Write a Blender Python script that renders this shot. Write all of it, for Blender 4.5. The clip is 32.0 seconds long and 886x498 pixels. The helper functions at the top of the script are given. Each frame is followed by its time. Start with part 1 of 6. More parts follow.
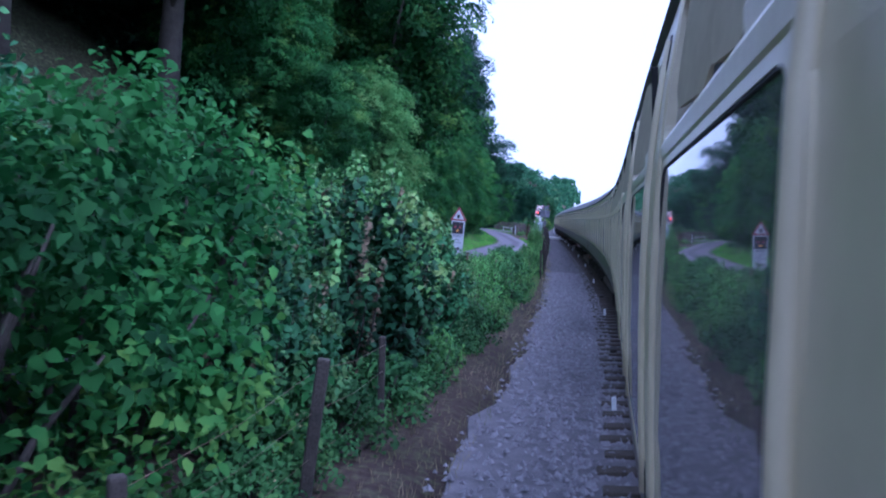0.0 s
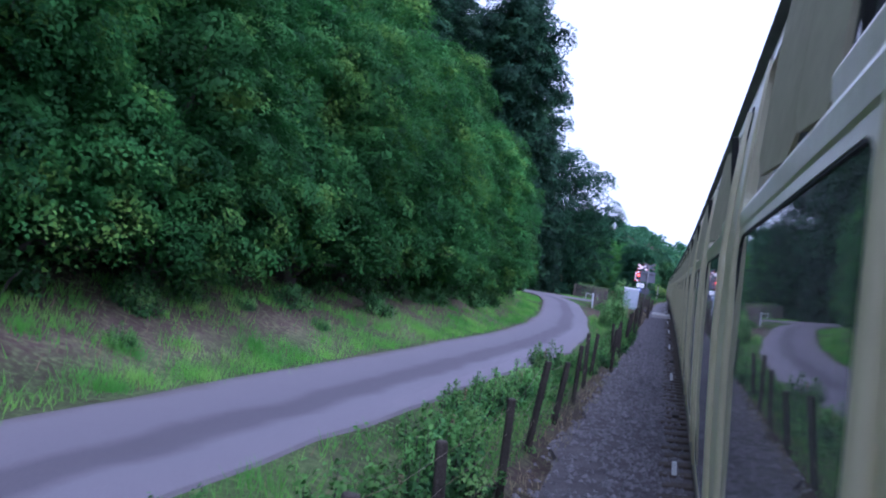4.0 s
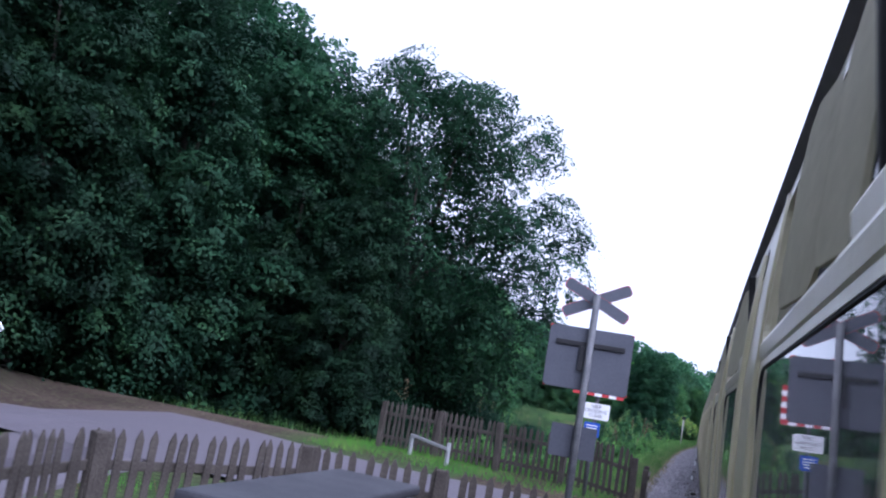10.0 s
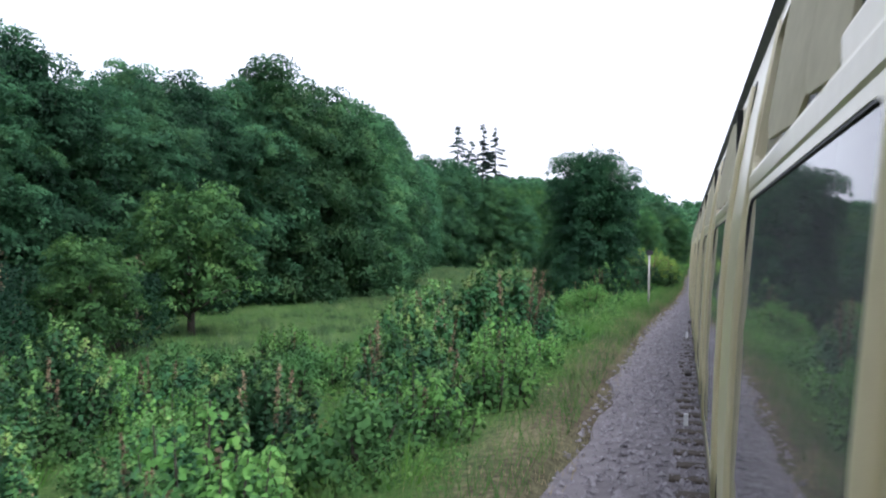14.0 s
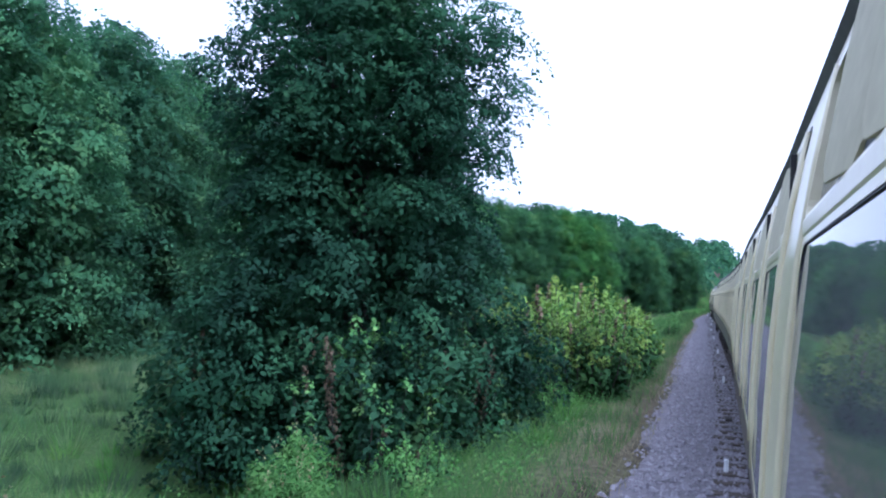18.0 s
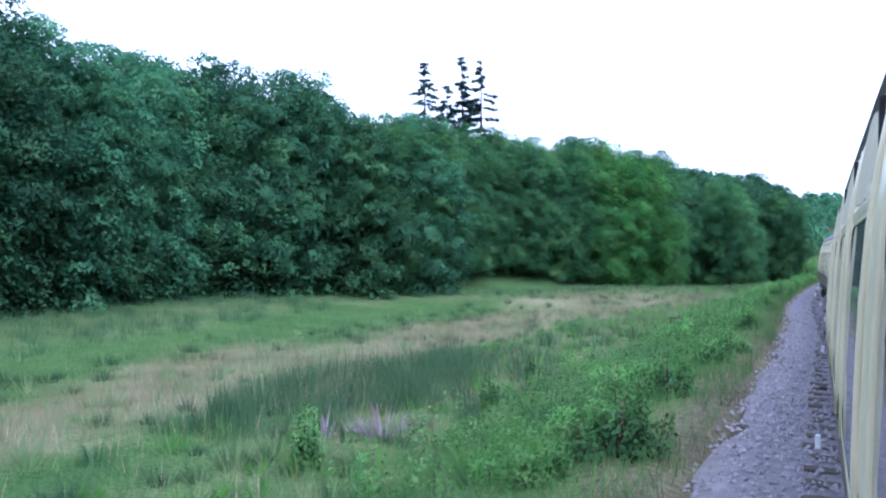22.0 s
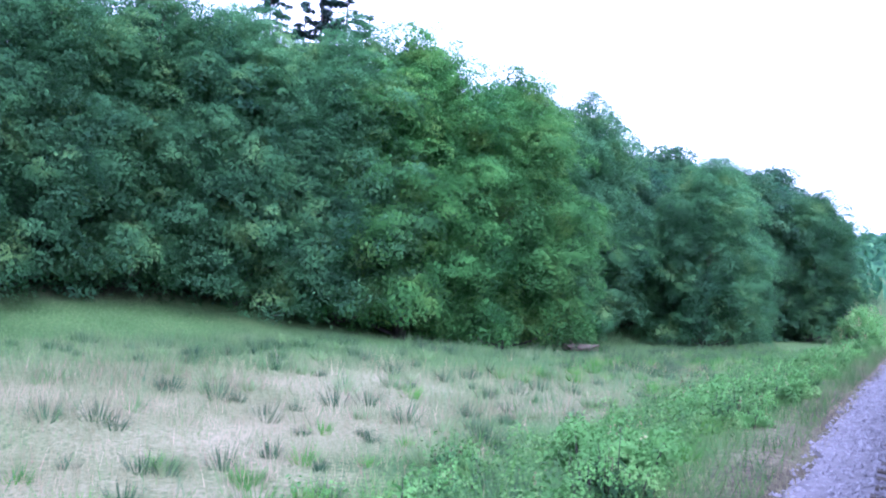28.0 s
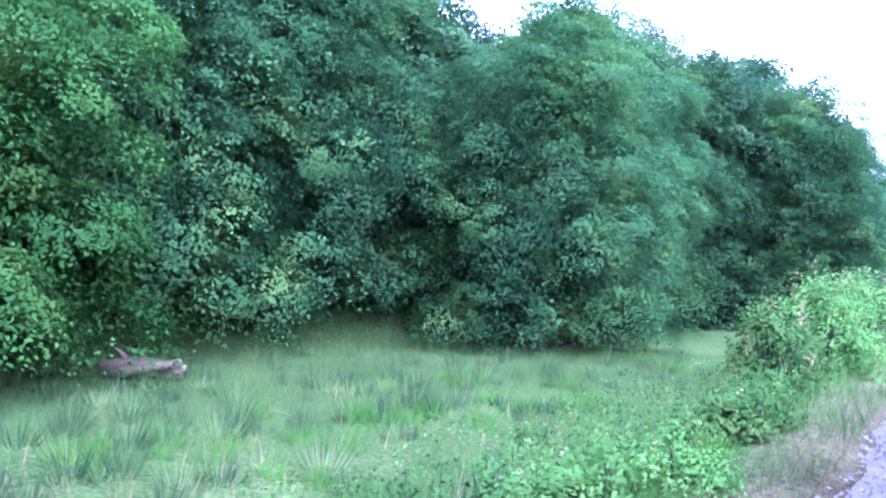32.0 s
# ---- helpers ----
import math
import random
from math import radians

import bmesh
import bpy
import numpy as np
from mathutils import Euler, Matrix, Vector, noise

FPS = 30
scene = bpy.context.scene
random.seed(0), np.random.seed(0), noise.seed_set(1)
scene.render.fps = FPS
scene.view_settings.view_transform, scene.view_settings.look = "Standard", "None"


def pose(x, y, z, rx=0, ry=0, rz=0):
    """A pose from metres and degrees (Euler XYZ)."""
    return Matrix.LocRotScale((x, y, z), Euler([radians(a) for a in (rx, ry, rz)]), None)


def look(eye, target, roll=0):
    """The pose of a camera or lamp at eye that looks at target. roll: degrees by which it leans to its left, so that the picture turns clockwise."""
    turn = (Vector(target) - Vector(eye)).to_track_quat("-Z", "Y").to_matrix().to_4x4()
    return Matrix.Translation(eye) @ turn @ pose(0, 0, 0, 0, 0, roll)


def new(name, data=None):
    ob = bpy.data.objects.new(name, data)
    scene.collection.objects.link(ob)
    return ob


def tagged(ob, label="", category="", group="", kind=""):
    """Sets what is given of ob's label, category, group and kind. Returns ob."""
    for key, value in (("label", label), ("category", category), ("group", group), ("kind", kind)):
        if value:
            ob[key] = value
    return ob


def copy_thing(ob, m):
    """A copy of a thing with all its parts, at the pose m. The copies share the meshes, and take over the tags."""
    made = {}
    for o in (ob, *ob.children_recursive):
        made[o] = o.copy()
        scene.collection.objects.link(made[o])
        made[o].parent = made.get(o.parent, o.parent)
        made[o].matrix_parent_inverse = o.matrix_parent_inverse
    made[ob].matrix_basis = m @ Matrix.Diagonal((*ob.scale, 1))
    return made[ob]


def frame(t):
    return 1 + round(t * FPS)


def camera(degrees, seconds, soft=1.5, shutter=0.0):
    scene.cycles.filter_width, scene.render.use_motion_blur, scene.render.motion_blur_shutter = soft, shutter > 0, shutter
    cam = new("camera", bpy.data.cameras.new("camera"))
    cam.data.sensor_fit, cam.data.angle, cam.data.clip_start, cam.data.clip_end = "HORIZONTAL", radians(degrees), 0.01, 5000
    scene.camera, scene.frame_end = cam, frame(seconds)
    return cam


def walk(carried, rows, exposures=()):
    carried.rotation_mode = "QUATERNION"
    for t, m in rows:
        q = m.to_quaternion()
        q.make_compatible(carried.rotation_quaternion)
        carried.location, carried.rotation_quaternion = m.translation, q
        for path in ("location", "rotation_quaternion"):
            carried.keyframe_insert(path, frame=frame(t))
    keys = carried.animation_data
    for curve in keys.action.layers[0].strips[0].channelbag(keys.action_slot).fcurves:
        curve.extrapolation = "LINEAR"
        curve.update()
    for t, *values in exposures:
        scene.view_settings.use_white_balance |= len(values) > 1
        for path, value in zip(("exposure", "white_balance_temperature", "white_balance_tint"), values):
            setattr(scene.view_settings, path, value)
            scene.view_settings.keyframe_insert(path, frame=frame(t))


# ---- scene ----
# ---------------------------------------------------------------- camera and walk
EYE = 2.5
PATH = [
    (0, 0.020, -0.000, 7.08, -2.54, 4.97),
    (0.5, 0.257, 4.729, 9.62, -1.66, 6.96),
    (1, 0.521, 9.438, 12.37, -0.55, 6.73),
    (1.5, 0.767, 14.234, 14.00, 0.40, 9.08),
    (2, 0.941, 19.103, 14.05, 0.17, 10.52),
    (2.5, 1.047, 24.011, 13.29, -0.10, 10.11),
    (3, 1.112, 28.912, 13.58, -0.05, 9.87),
    (3.5, 1.152, 33.811, 14.35, 0.14, 9.12),
    (4, 1.162, 38.709, 15.16, 0.33, 8.35),
    (4.5, 1.134, 43.610, 15.55, 0.40, 8.00),
    (5, 1.087, 48.514, 15.46, -0.37, 8.92),
    (5.5, 1.031, 53.413, 15.83, 0.10, 8.17),
    (6, 0.965, 58.265, 16.30, 0.64, 7.58),
    (6.5, 0.887, 63.026, 16.53, 0.02, 5.72),
    (7, 0.813, 67.855, 17.20, 1.39, 6.45),
    (7.5, 0.743, 72.779, 17.96, 3.24, 7.36),
    (8, 0.673, 77.789, 18.03, 1.74, 7.13),
    (8.5, 0.584, 82.881, 18.49, 2.02, 9.46),
    (9, 0.491, 88.028, 18.45, 3.69, 10.55),
    (9.5, 0.397, 93.188, 18.50, 6.28, 9.18),
    (10, 0.289, 98.417, 18.21, 8.05, 9.85),
    (10.5, 0.187, 103.688, 17.69, 7.72, 6.52),
    (11, 0.112, 108.945, 17.68, 6.74, 9.41),
    (11.5, 0.039, 114.183, 18.48, 7.81, 9.75),
    (12, -0.038, 119.454, 18.27, 5.98, 9.56),
    (12.5, -0.122, 124.769, 18.04, 3.12, 6.58),
    (13, -0.193, 130.122, 18.25, -1.76, 0.47),
    (13.5, -0.240, 135.514, 17.35, -2.10, 0.41),
    (14, -0.273, 140.899, 15.64, -0.02, 1.08),
    (14.5, -0.315, 146.255, 11.41, 2.77, -0.34),
    (15, -0.362, 151.642, 11.20, 2.62, -0.27),
    (15.5, -0.396, 157.047, 11.95, 1.37, 0.07),
    (16, -0.402, 162.454, 13.03, -0.03, 0.56),
    (16.5, -0.363, 167.849, 13.83, -0.59, 1.07),
    (17, -0.262, 173.216, 16.32, -0.14, 3.94),
    (17.5, -0.081, 178.627, 16.86, 0.60, 4.29),
    (18, 0.199, 184.052, 16.59, 2.15, 2.85),
    (18.5, 0.357, 189.468, 16.29, 4.08, -1.42),
    (19, 0.432, 194.871, 17.94, 1.85, -0.14),
    (19.5, 0.546, 200.241, 19.63, 0.71, 2.72),
    (20, 0.596, 205.563, 18.91, -2.65, 0.28),
    (20.5, 0.612, 210.827, 18.98, 1.87, -1.09),
    (21, 0.605, 216.035, 20.88, 0.56, -1.00),
    (21.5, 0.571, 221.170, 23.23, -0.43, 0.09),
    (22, 0.563, 226.229, 22.91, 0.40, -0.05),
    (22.5, 0.561, 231.200, 22.34, 0.41, -0.32),
    (23, 0.570, 236.096, 21.74, 0.18, -1.18),
    (23.5, 0.643, 240.915, 16.11, -0.29, -0.30),
    (24, 0.726, 245.621, 14.92, -1.02, -4.15),
    (24.5, 0.785, 250.196, 17.25, -0.35, -5.38),
    (25, 0.822, 254.558, 16.70, -1.34, -4.95),
    (25.5, 0.813, 258.833, 17.23, -1.58, -4.35),
    (26, 0.736, 263.176, 18.52, -1.21, -3.32),
    (26.5, 0.602, 267.580, 21.38, -0.16, -1.26),
    (27, 0.503, 272.040, 24.24, 0.93, 0.77),
    (27.5, 0.528, 276.549, 25.56, 1.45, 1.70),
    (28, 0.617, 281.103, 26.01, 1.47, 4.07),
    (28.5, 0.730, 285.630, 25.69, 1.50, 1.90),
    (29, 0.865, 290.054, 26.83, 2.24, 2.21),
    (29.5, 1.031, 294.341, 27.57, 2.03, 2.76),
    (30, 1.200, 298.548, 27.81, 0.88, 3.92),
    (30.5, 1.378, 302.762, 28.32, 0.67, 3.85),
    (31, 1.581, 307.179, 28.05, -0.65, 3.72),
    (31.5, 1.844, 311.611, 28.79, -1.43, 4.03),
    (32, 2.133, 315.958, 28.88, -1.13, 4.08),
]
cam = camera(53.03, 32.0, soft=2.1, shutter=0.07)
walk(cam, [(t, pose(x, y, EYE, 0, 0, yaw) @ pose(0, 0, 0, 90 + pitch, 0, 0) @ pose(0, 0, 0, 0, 0, roll))
           for t, x, y, yaw, pitch, roll in PATH], EXPOSURES := [
    (0.0, 1.22, 4400, 31), (2.0, 1.08, 4500, 31), (5.0, 1.34, 4900, 28), (9.0, 1.36, 5100, 27), (11.0, 1.0, 5900, 20), (12.0, 0.85, 7000, 15), (13.0, 0.68, 6700, 15), (14.0, 1.4, 5900, 17),
    (17.0, 1.45, 4950, 23), (21.0, 1.62, 4800, 22), (25.0, 2.08, 4950, 28), (28.0, 2.42, 4700, 41), (30.0, 2.88, 4550, 40), (32.0, 3.05, 4650, 40)])

# ---------------------------------------------------------------- world and light
world = bpy.data.worlds.new("world")
scene.world = world
world.use_nodes = True
wn, wl = world.node_tree.nodes, world.node_tree.links
wn.clear()
sky = wn.new("ShaderNodeTexSky")
sky.sky_type, sky.sun_disc = "NISHITA", False
sky.sun_elevation, sky.sun_rotation = radians(48), radians(130)
sky.air_density, sky.dust_density, sky.ozone_density = 1.0, 4.0, 1.0
veil = wn.new("ShaderNodeHueSaturation")      # a thin overcast takes most of the blue out of the sky
veil.inputs["Saturation"].default_value = 0.25
back = wn.new("ShaderNodeBackground")
back.inputs["Strength"].default_value = 0.15
wo = wn.new("ShaderNodeOutputWorld")
wl.new(sky.outputs[0], veil.inputs["Color"])
cloud = wn.new("ShaderNodeMix")               # the even white of the cloud sheet, down to the horizon
cloud.data_type, cloud.blend_type = "RGBA", "LIGHTEN"
cloud.inputs[0].default_value = 1.0
cloud.inputs[7].default_value = (3.7, 3.85, 4.0, 1)
wl.new(veil.outputs[0], cloud.inputs[6])
wl.new(cloud.outputs[2], back.inputs["Color"])
wl.new(back.outputs[0], wo.inputs["Surface"])
sun = new("sun", bpy.data.lights.new("sun", "SUN"))
sun.data.energy, sun.data.angle, sun.data.color = 0.6, radians(60), (1.0, 0.96, 0.9)
sun.matrix_world = look((60, -40, 80), (0, 0, 0))
scene.view_settings.exposure = 0.0

# ---------------------------------------------------------------- the line of the track
ROW_T = np.array([r[0] for r in PATH])
ROW_X = np.array([r[1] for r in PATH])
ROW_Y = np.array([r[2] for r in PATH])
SLOPE0 = (ROW_X[4] - ROW_X[0]) / (ROW_Y[4] - ROW_Y[0])
SLOPE1 = (ROW_X[-1] - ROW_X[-5]) / (ROW_Y[-1] - ROW_Y[-5])


def line_x(y):
    """x of the line beside the train, at y."""
    y = np.asarray(y, float)
    x = np.interp(y, ROW_Y, ROW_X)
    x = np.where(y < ROW_Y[0], ROW_X[0] + SLOPE0 * (y - ROW_Y[0]), x)
    return np.where(y > ROW_Y[-1], ROW_X[-1] + SLOPE1 * np.minimum(y - ROW_Y[-1], 60), x)


def along(t):
    """y of the line at a running second."""
    t = np.asarray(t, float)
    y = np.interp(t, ROW_T, ROW_Y)
    y = np.where(t < 0, ROW_Y[0] + t * (ROW_Y[1] - ROW_Y[0]) / 0.5, y)
    return np.where(t > 32, ROW_Y[-1] + (t - 32) * (ROW_Y[-1] - ROW_Y[-2]) / 0.5, y)


CANT_Y = np.array([-50, 95, 128, 225, 246, 400])
CANT = np.array([6.5, 6.5, 0.0, 0.0, -4.5, -4.5])


def on_line(y, lat, z):
    """A place beside the line, leaning with the banked track about the walk's own line."""
    a = radians(float(np.interp(y, CANT_Y, CANT)))
    d = z - EYE
    return (float(line_x(y)) + lat * math.cos(a) - d * math.sin(a), y, EYE + lat * math.sin(a) + d * math.cos(a))


def step(a, b, v):
    k = np.clip((np.asarray(v, float) - a) / (b - a), 0, 1)
    return k * k * (3 - 2 * k)


def rough(x, y, size, seed=0.0):
    """Smooth hills and hollows of about that size, between -1 and 1."""
    x, y = np.asarray(x, float) / size, np.asarray(y, float) / size
    return (np.sin(1.7 * x + 0.6 * y + seed) + np.sin(-0.9 * x + 1.9 * y + 1.3 + 2 * seed)
            + np.sin(2.9 * x + 2.3 * y + 4.1 * seed) * 0.6 + np.sin(3.7 * y - 2.2 * x + seed) * 0.5) / 3.1


# the lane: centre line (y, x); it swings away to the crossing
LANE_Y = np.array([-60, 2, 20, 42, 67, 75, 86, 97, 104, 110, 115, 119, 122])
LANE_X = np.array([-14.0, -6.6, -4.4, -3.95, -3.15, -3.45, -4.6, -6.2, -7.4, -9.0, -11.5, -15.0, -21.0])
EDGE_Y = np.array([100, 130, 150, 175, 200, 213, 230, 254, 280, 290, 294, 302, 308, 317, 326, 336, 345, 350, 370, 420, 700])
EDGE_X = np.array([-16, -22, -25, -29, -31, -26, -31, -38, -41, -37, -27, -24, -21.8, -19.8, -16, -15.5, -10.5, -8.3, -6.5, -5, -5])


def pale_band(x, y):
    """Where the seeding grass stands in the meadow: 1 inside the band, 0 outside."""
    lat = line_x(y) - np.asarray(x, float)
    mid = np.interp(y, [212, 235, 262, 290, 305, 318, 335], [17, 18, 19, 16.5, 13, 9.5, 8])
    half = np.interp(y, [212, 235, 262, 290, 305, 316, 324, 335], [3, 4.2, 5.2, 5.6, 5.2, 3.6, 2, 1])
    off = np.abs(lat - mid - 2.5 * rough(x, y, 6, 2.0)) / half + 0.35 * rough(x, y, 1.7, 5.0) + 0.2 * rough(x, y, 0.6, 1.0)
    near = np.abs(lat - 9.0 - 1.5 * rough(x, y, 5, 6.0)) / 3.0 + 0.4 * rough(x, y, 1.7, 2.0)
    main = (1 - step(0.65, 1.25, off)) * step(208, 226, y) * (1 - 0.7 * step(300, 316, y)) * (1 - step(326, 338, y))
    return np.maximum(main, 0.35 * (1 - step(0.5, 1.3, near)) * step(222, 236, y) * (1 - step(286, 300, y)))


def ground_z(x, y):
    x, y = np.asarray(x, float), np.asarray(y, float)
    lat = x - line_x(y)
    south = 1 - step(121, 131, y)
    lift = 0.25 * step(-2.4, -3.6, lat) + 0.40 * step(88, 97, y) * step(-0.9, -1.6, lat) - 0.25 * step(88, 97, y) * step(-2.4, -3.6, lat)
    lane = np.interp(y, LANE_Y, LANE_X)
    bank = np.clip(lane - 1.75 - x, 0, 200)
    rise = 0.34 * np.clip(bank, 0, 3) + 0.75 * np.clip(bank - 3, 0, 9) + 0.4 * np.clip(bank - 12, 0, 60)
    rise = rise * (1 - step(97, 112, y)) + 0.16 * bank * step(97, 112, y)
    za = lift + rise + 0.05 * rough(x, y, 1.4) * step(0.3, 1.5, bank)
    edge = np.interp(y, EDGE_Y, EDGE_X)
    fall = -1.35 * step(-2.0, -7.5, lat) - 0.5 * step(-8, -24, lat)
    wood = np.clip(edge - x, 0, 300)
    fall = fall + 1.1 * step(17, 2, x - edge) * step(228, 256, y) * (1 - step(312, 328, y))
    zb = fall + 0.22 * np.clip(wood - 2, 0, 60) + 0.07 * rough(x, y, 3.0) * step(-2.5, -5, lat)
    z = za * south + zb * (1 - south)
    far = step(380, 900, y)
    z = z + far * (34 + 9 * rough(x, y, 160, 0.7)) + step(420, 1500, np.hypot(x, y - 150)) * 40 * step(-20, -300, x)
    right = step(4.5, 9, lat)
    return z * (1 - right) + right * (-0.4 + 0.12 * np.clip(lat - 25, 0, 200)) - 0.03


# ---------------------------------------------------------------- materials
def material(name, rough_value=0.8, metallic=0.0):
    m = bpy.data.materials.new(name)
    m.use_nodes = True
    n = m.node_tree.nodes
    b = n["Principled BSDF"]
    b.inputs["Roughness"].default_value = rough_value
    b.inputs["Metallic"].default_value = metallic
    return m, n, m.node_tree.links, b


def ramp(n, stops):
    r = n.new("ShaderNodeValToRGB")
    e = r.color_ramp.elements
    while len(e) < len(stops):
        e.new(0.5)
    for el, (p, c) in zip(e, stops):
        el.position, el.color = p, (*c, 1)
    return r


def surface(name, low, high, scale=6.0, fine=60.0, rough_value=0.85, bump=0.3, metallic=0.0, mid=None, dist=0.02, spec=0.3):
    """A weathered surface: two scales of noise between two colours, with relief."""
    m, n, l, b = material(name, rough_value, metallic)
    b.inputs["Specular IOR Level"].default_value = spec
    co = n.new("ShaderNodeTexCoord")
    a = n.new("ShaderNodeTexNoise")
    a.inputs["Scale"].default_value, a.inputs["Detail"].default_value = scale, 6
    f = n.new("ShaderNodeTexNoise")
    f.inputs["Scale"].default_value, f.inputs["Detail"].default_value = fine, 4
    l.new(co.outputs["Object"], a.inputs["Vector"])
    l.new(co.outputs["Object"], f.inputs["Vector"])
    mix = n.new("ShaderNodeMix")
    mix.inputs[0].default_value = 0.4
    l.new(a.outputs["Fac"], mix.inputs[2])
    l.new(f.outputs["Fac"], mix.inputs[3])
    stops = [(0.32, low), (0.68, high)] if mid is None else [(0.3, low), (0.5, mid), (0.7, high)]
    r = ramp(n, stops)
    l.new(mix.outputs[0], r.inputs[0])
    l.new(r.outputs[0], b.inputs["Base Color"])
    if bump:
        bp = n.new("ShaderNodeBump")
        bp.inputs["Strength"].default_value, bp.inputs["Distance"].default_value = bump, dist
        l.new(f.outputs["Fac"], bp.inputs["Height"])
        l.new(bp.outputs[0], b.inputs["Normal"])
    return m


def foliage(name, dark, light, tip=None, patch=0.5, glow=0.25, gloss=0.12):
    """Leaves: every leaf its own shade, patches of lighter growth, light coming through."""
    m, n, l, b = material(name, 0.65)
    b.inputs["Specular IOR Level"].default_value = gloss
    geo = n.new("ShaderNodeNewGeometry")
    co = n.new("ShaderNodeTexCoord")
    no = n.new("ShaderNodeTexNoise")
    no.inputs["Scale"].default_value, no.inputs["Detail"].default_value = patch, 3
    l.new(co.outputs["Object"], no.inputs["Vector"])
    mix = n.new("ShaderNodeMix")
    mix.inputs[0].default_value = 0.93
    l.new(geo.outputs["Random Per Island"], mix.inputs[2])
    l.new(no.outputs["Fac"], mix.inputs[3])
    stops = [(0.34, dark), (0.55, light)] + ([(0.70, tip)] if tip else [])
    r = ramp(n, stops)
    l.new(mix.outputs[0], r.inputs[0])
    info = n.new("ShaderNodeObjectInfo")
    hue = n.new("ShaderNodeHueSaturation")
    ad = n.new("ShaderNodeMath")
    ad.operation = "MULTIPLY_ADD"
    ad.inputs[1].default_value, ad.inputs[2].default_value = 0.75, 0.65
    l.new(info.outputs["Random"], ad.inputs[0])
    l.new(ad.outputs[0], hue.inputs["Value"])
    l.new(r.outputs[0], hue.inputs["Color"])
    l.new(hue.outputs[0], b.inputs["Base Color"])
    tr = n.new("ShaderNodeBsdfTranslucent")
    l.new(hue.outputs[0], tr.inputs["Color"])
    ms = n.new("ShaderNodeMixShader")
    ms.inputs[0].default_value = glow
    l.new(b.outputs[0], ms.inputs[1])
    l.new(tr.outputs[0], ms.inputs[2])
    l.new(ms.outputs[0], n["Material Output"].inputs["Surface"])
    return m


LEAF_WOOD = foliage("leaf_wood", (0.023, 0.073, 0.039), (0.051, 0.142, 0.066), (0.088, 0.192, 0.076), 0.7, 0.5)
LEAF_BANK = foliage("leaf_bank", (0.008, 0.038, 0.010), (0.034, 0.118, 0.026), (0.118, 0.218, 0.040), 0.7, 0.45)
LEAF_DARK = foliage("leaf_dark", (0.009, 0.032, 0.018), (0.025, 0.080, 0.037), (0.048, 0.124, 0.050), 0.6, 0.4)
LEAF_NEAR = foliage("leaf_near", (0.020, 0.064, 0.028), (0.051, 0.138, 0.048), (0.112, 0.203, 0.058), 0.5, 0.5)
LEAF_SUN = foliage("leaf_sun", (0.020, 0.076, 0.020), (0.052, 0.150, 0.032), (0.110, 0.205, 0.042), 0.5, 0.5)
# leaf colour darkened to carry the shade under overhanging boughs
LEAF_SHADED = foliage("leaf_shaded", (0.006, 0.020, 0.012), (0.016, 0.049, 0.024), (0.033, 0.084, 0.033), 0.6, 0.25)
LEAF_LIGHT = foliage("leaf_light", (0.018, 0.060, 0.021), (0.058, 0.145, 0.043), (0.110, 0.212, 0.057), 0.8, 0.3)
LEAF_LIME = foliage("leaf_lime", (0.07, 0.165, 0.034), (0.19, 0.295, 0.055), (0.40, 0.40, 0.12), 0.9, 0.35)
LEAF_VERGE = foliage("leaf_verge", (0.062, 0.168, 0.042), (0.108, 0.245, 0.062), (0.195, 0.32, 0.10), 1.2, 0.45)
LEAF_RUST = foliage("leaf_rust", (0.09, 0.07, 0.042), (0.19, 0.15, 0.095), (0.29, 0.24, 0.15), 1.5, 0.3)
LEAF_SHOOT = foliage("leaf_shoot", (0.010, 0.050, 0.022), (0.038, 0.126, 0.044), (0.092, 0.190, 0.058), 1.1, 0.3, 0.3)
LEAF_TIP = foliage("leaf_tip", (0.045, 0.13, 0.035), (0.10, 0.22, 0.06), (0.21, 0.29, 0.09), 1.5, 0.35, 0.3)
LEAF_FIR = foliage("leaf_fir", (0.010, 0.028, 0.022), (0.020, 0.052, 0.036), None, 0.6, 0.05, 0.2)
LEAF_OAK = foliage("leaf_oak", (0.021, 0.068, 0.032), (0.053, 0.140, 0.056), (0.092, 0.185, 0.066), 0.7, 0.45)
GRASS_GREEN = foliage("grass_green", (0.030, 0.090, 0.018), (0.066, 0.148, 0.030), (0.135, 0.205, 0.062), 0.9, 0.3, 0.2)
GRASS_VERGE = foliage("grass_verge", (0.030, 0.120, 0.012), (0.066, 0.190, 0.020), (0.120, 0.235, 0.040), 0.9, 0.3, 0.2)
GRASS_PALE = foliage("grass_pale", (0.125, 0.140, 0.055), (0.255, 0.218, 0.120), (0.37, 0.295, 0.190), 0.5, 0.3, 0.2)
GRASS_DRY = foliage("grass_dry", (0.10, 0.06, 0.04), (0.20, 0.14, 0.095), (0.28, 0.22, 0.14), 0.6, 0.2, 0.15)
BARK = surface("bark", (0.022, 0.020, 0.017), (0.062, 0.054, 0.044), 3, 30, 0.95, 0.7)
TIMBER = surface("weathered_timber", (0.032, 0.027, 0.024), (0.098, 0.086, 0.075), 2, 40, 0.9, 0.5)
FENCE_WOOD = surface("dark_fence_wood", (0.018, 0.016, 0.014), (0.060, 0.051, 0.042), 4, 50, 0.95, 0.6)
POST_WOOD = surface("old_post_wood", (0.04, 0.035, 0.03), (0.12, 0.10, 0.08), 4, 50, 0.95, 0.6)
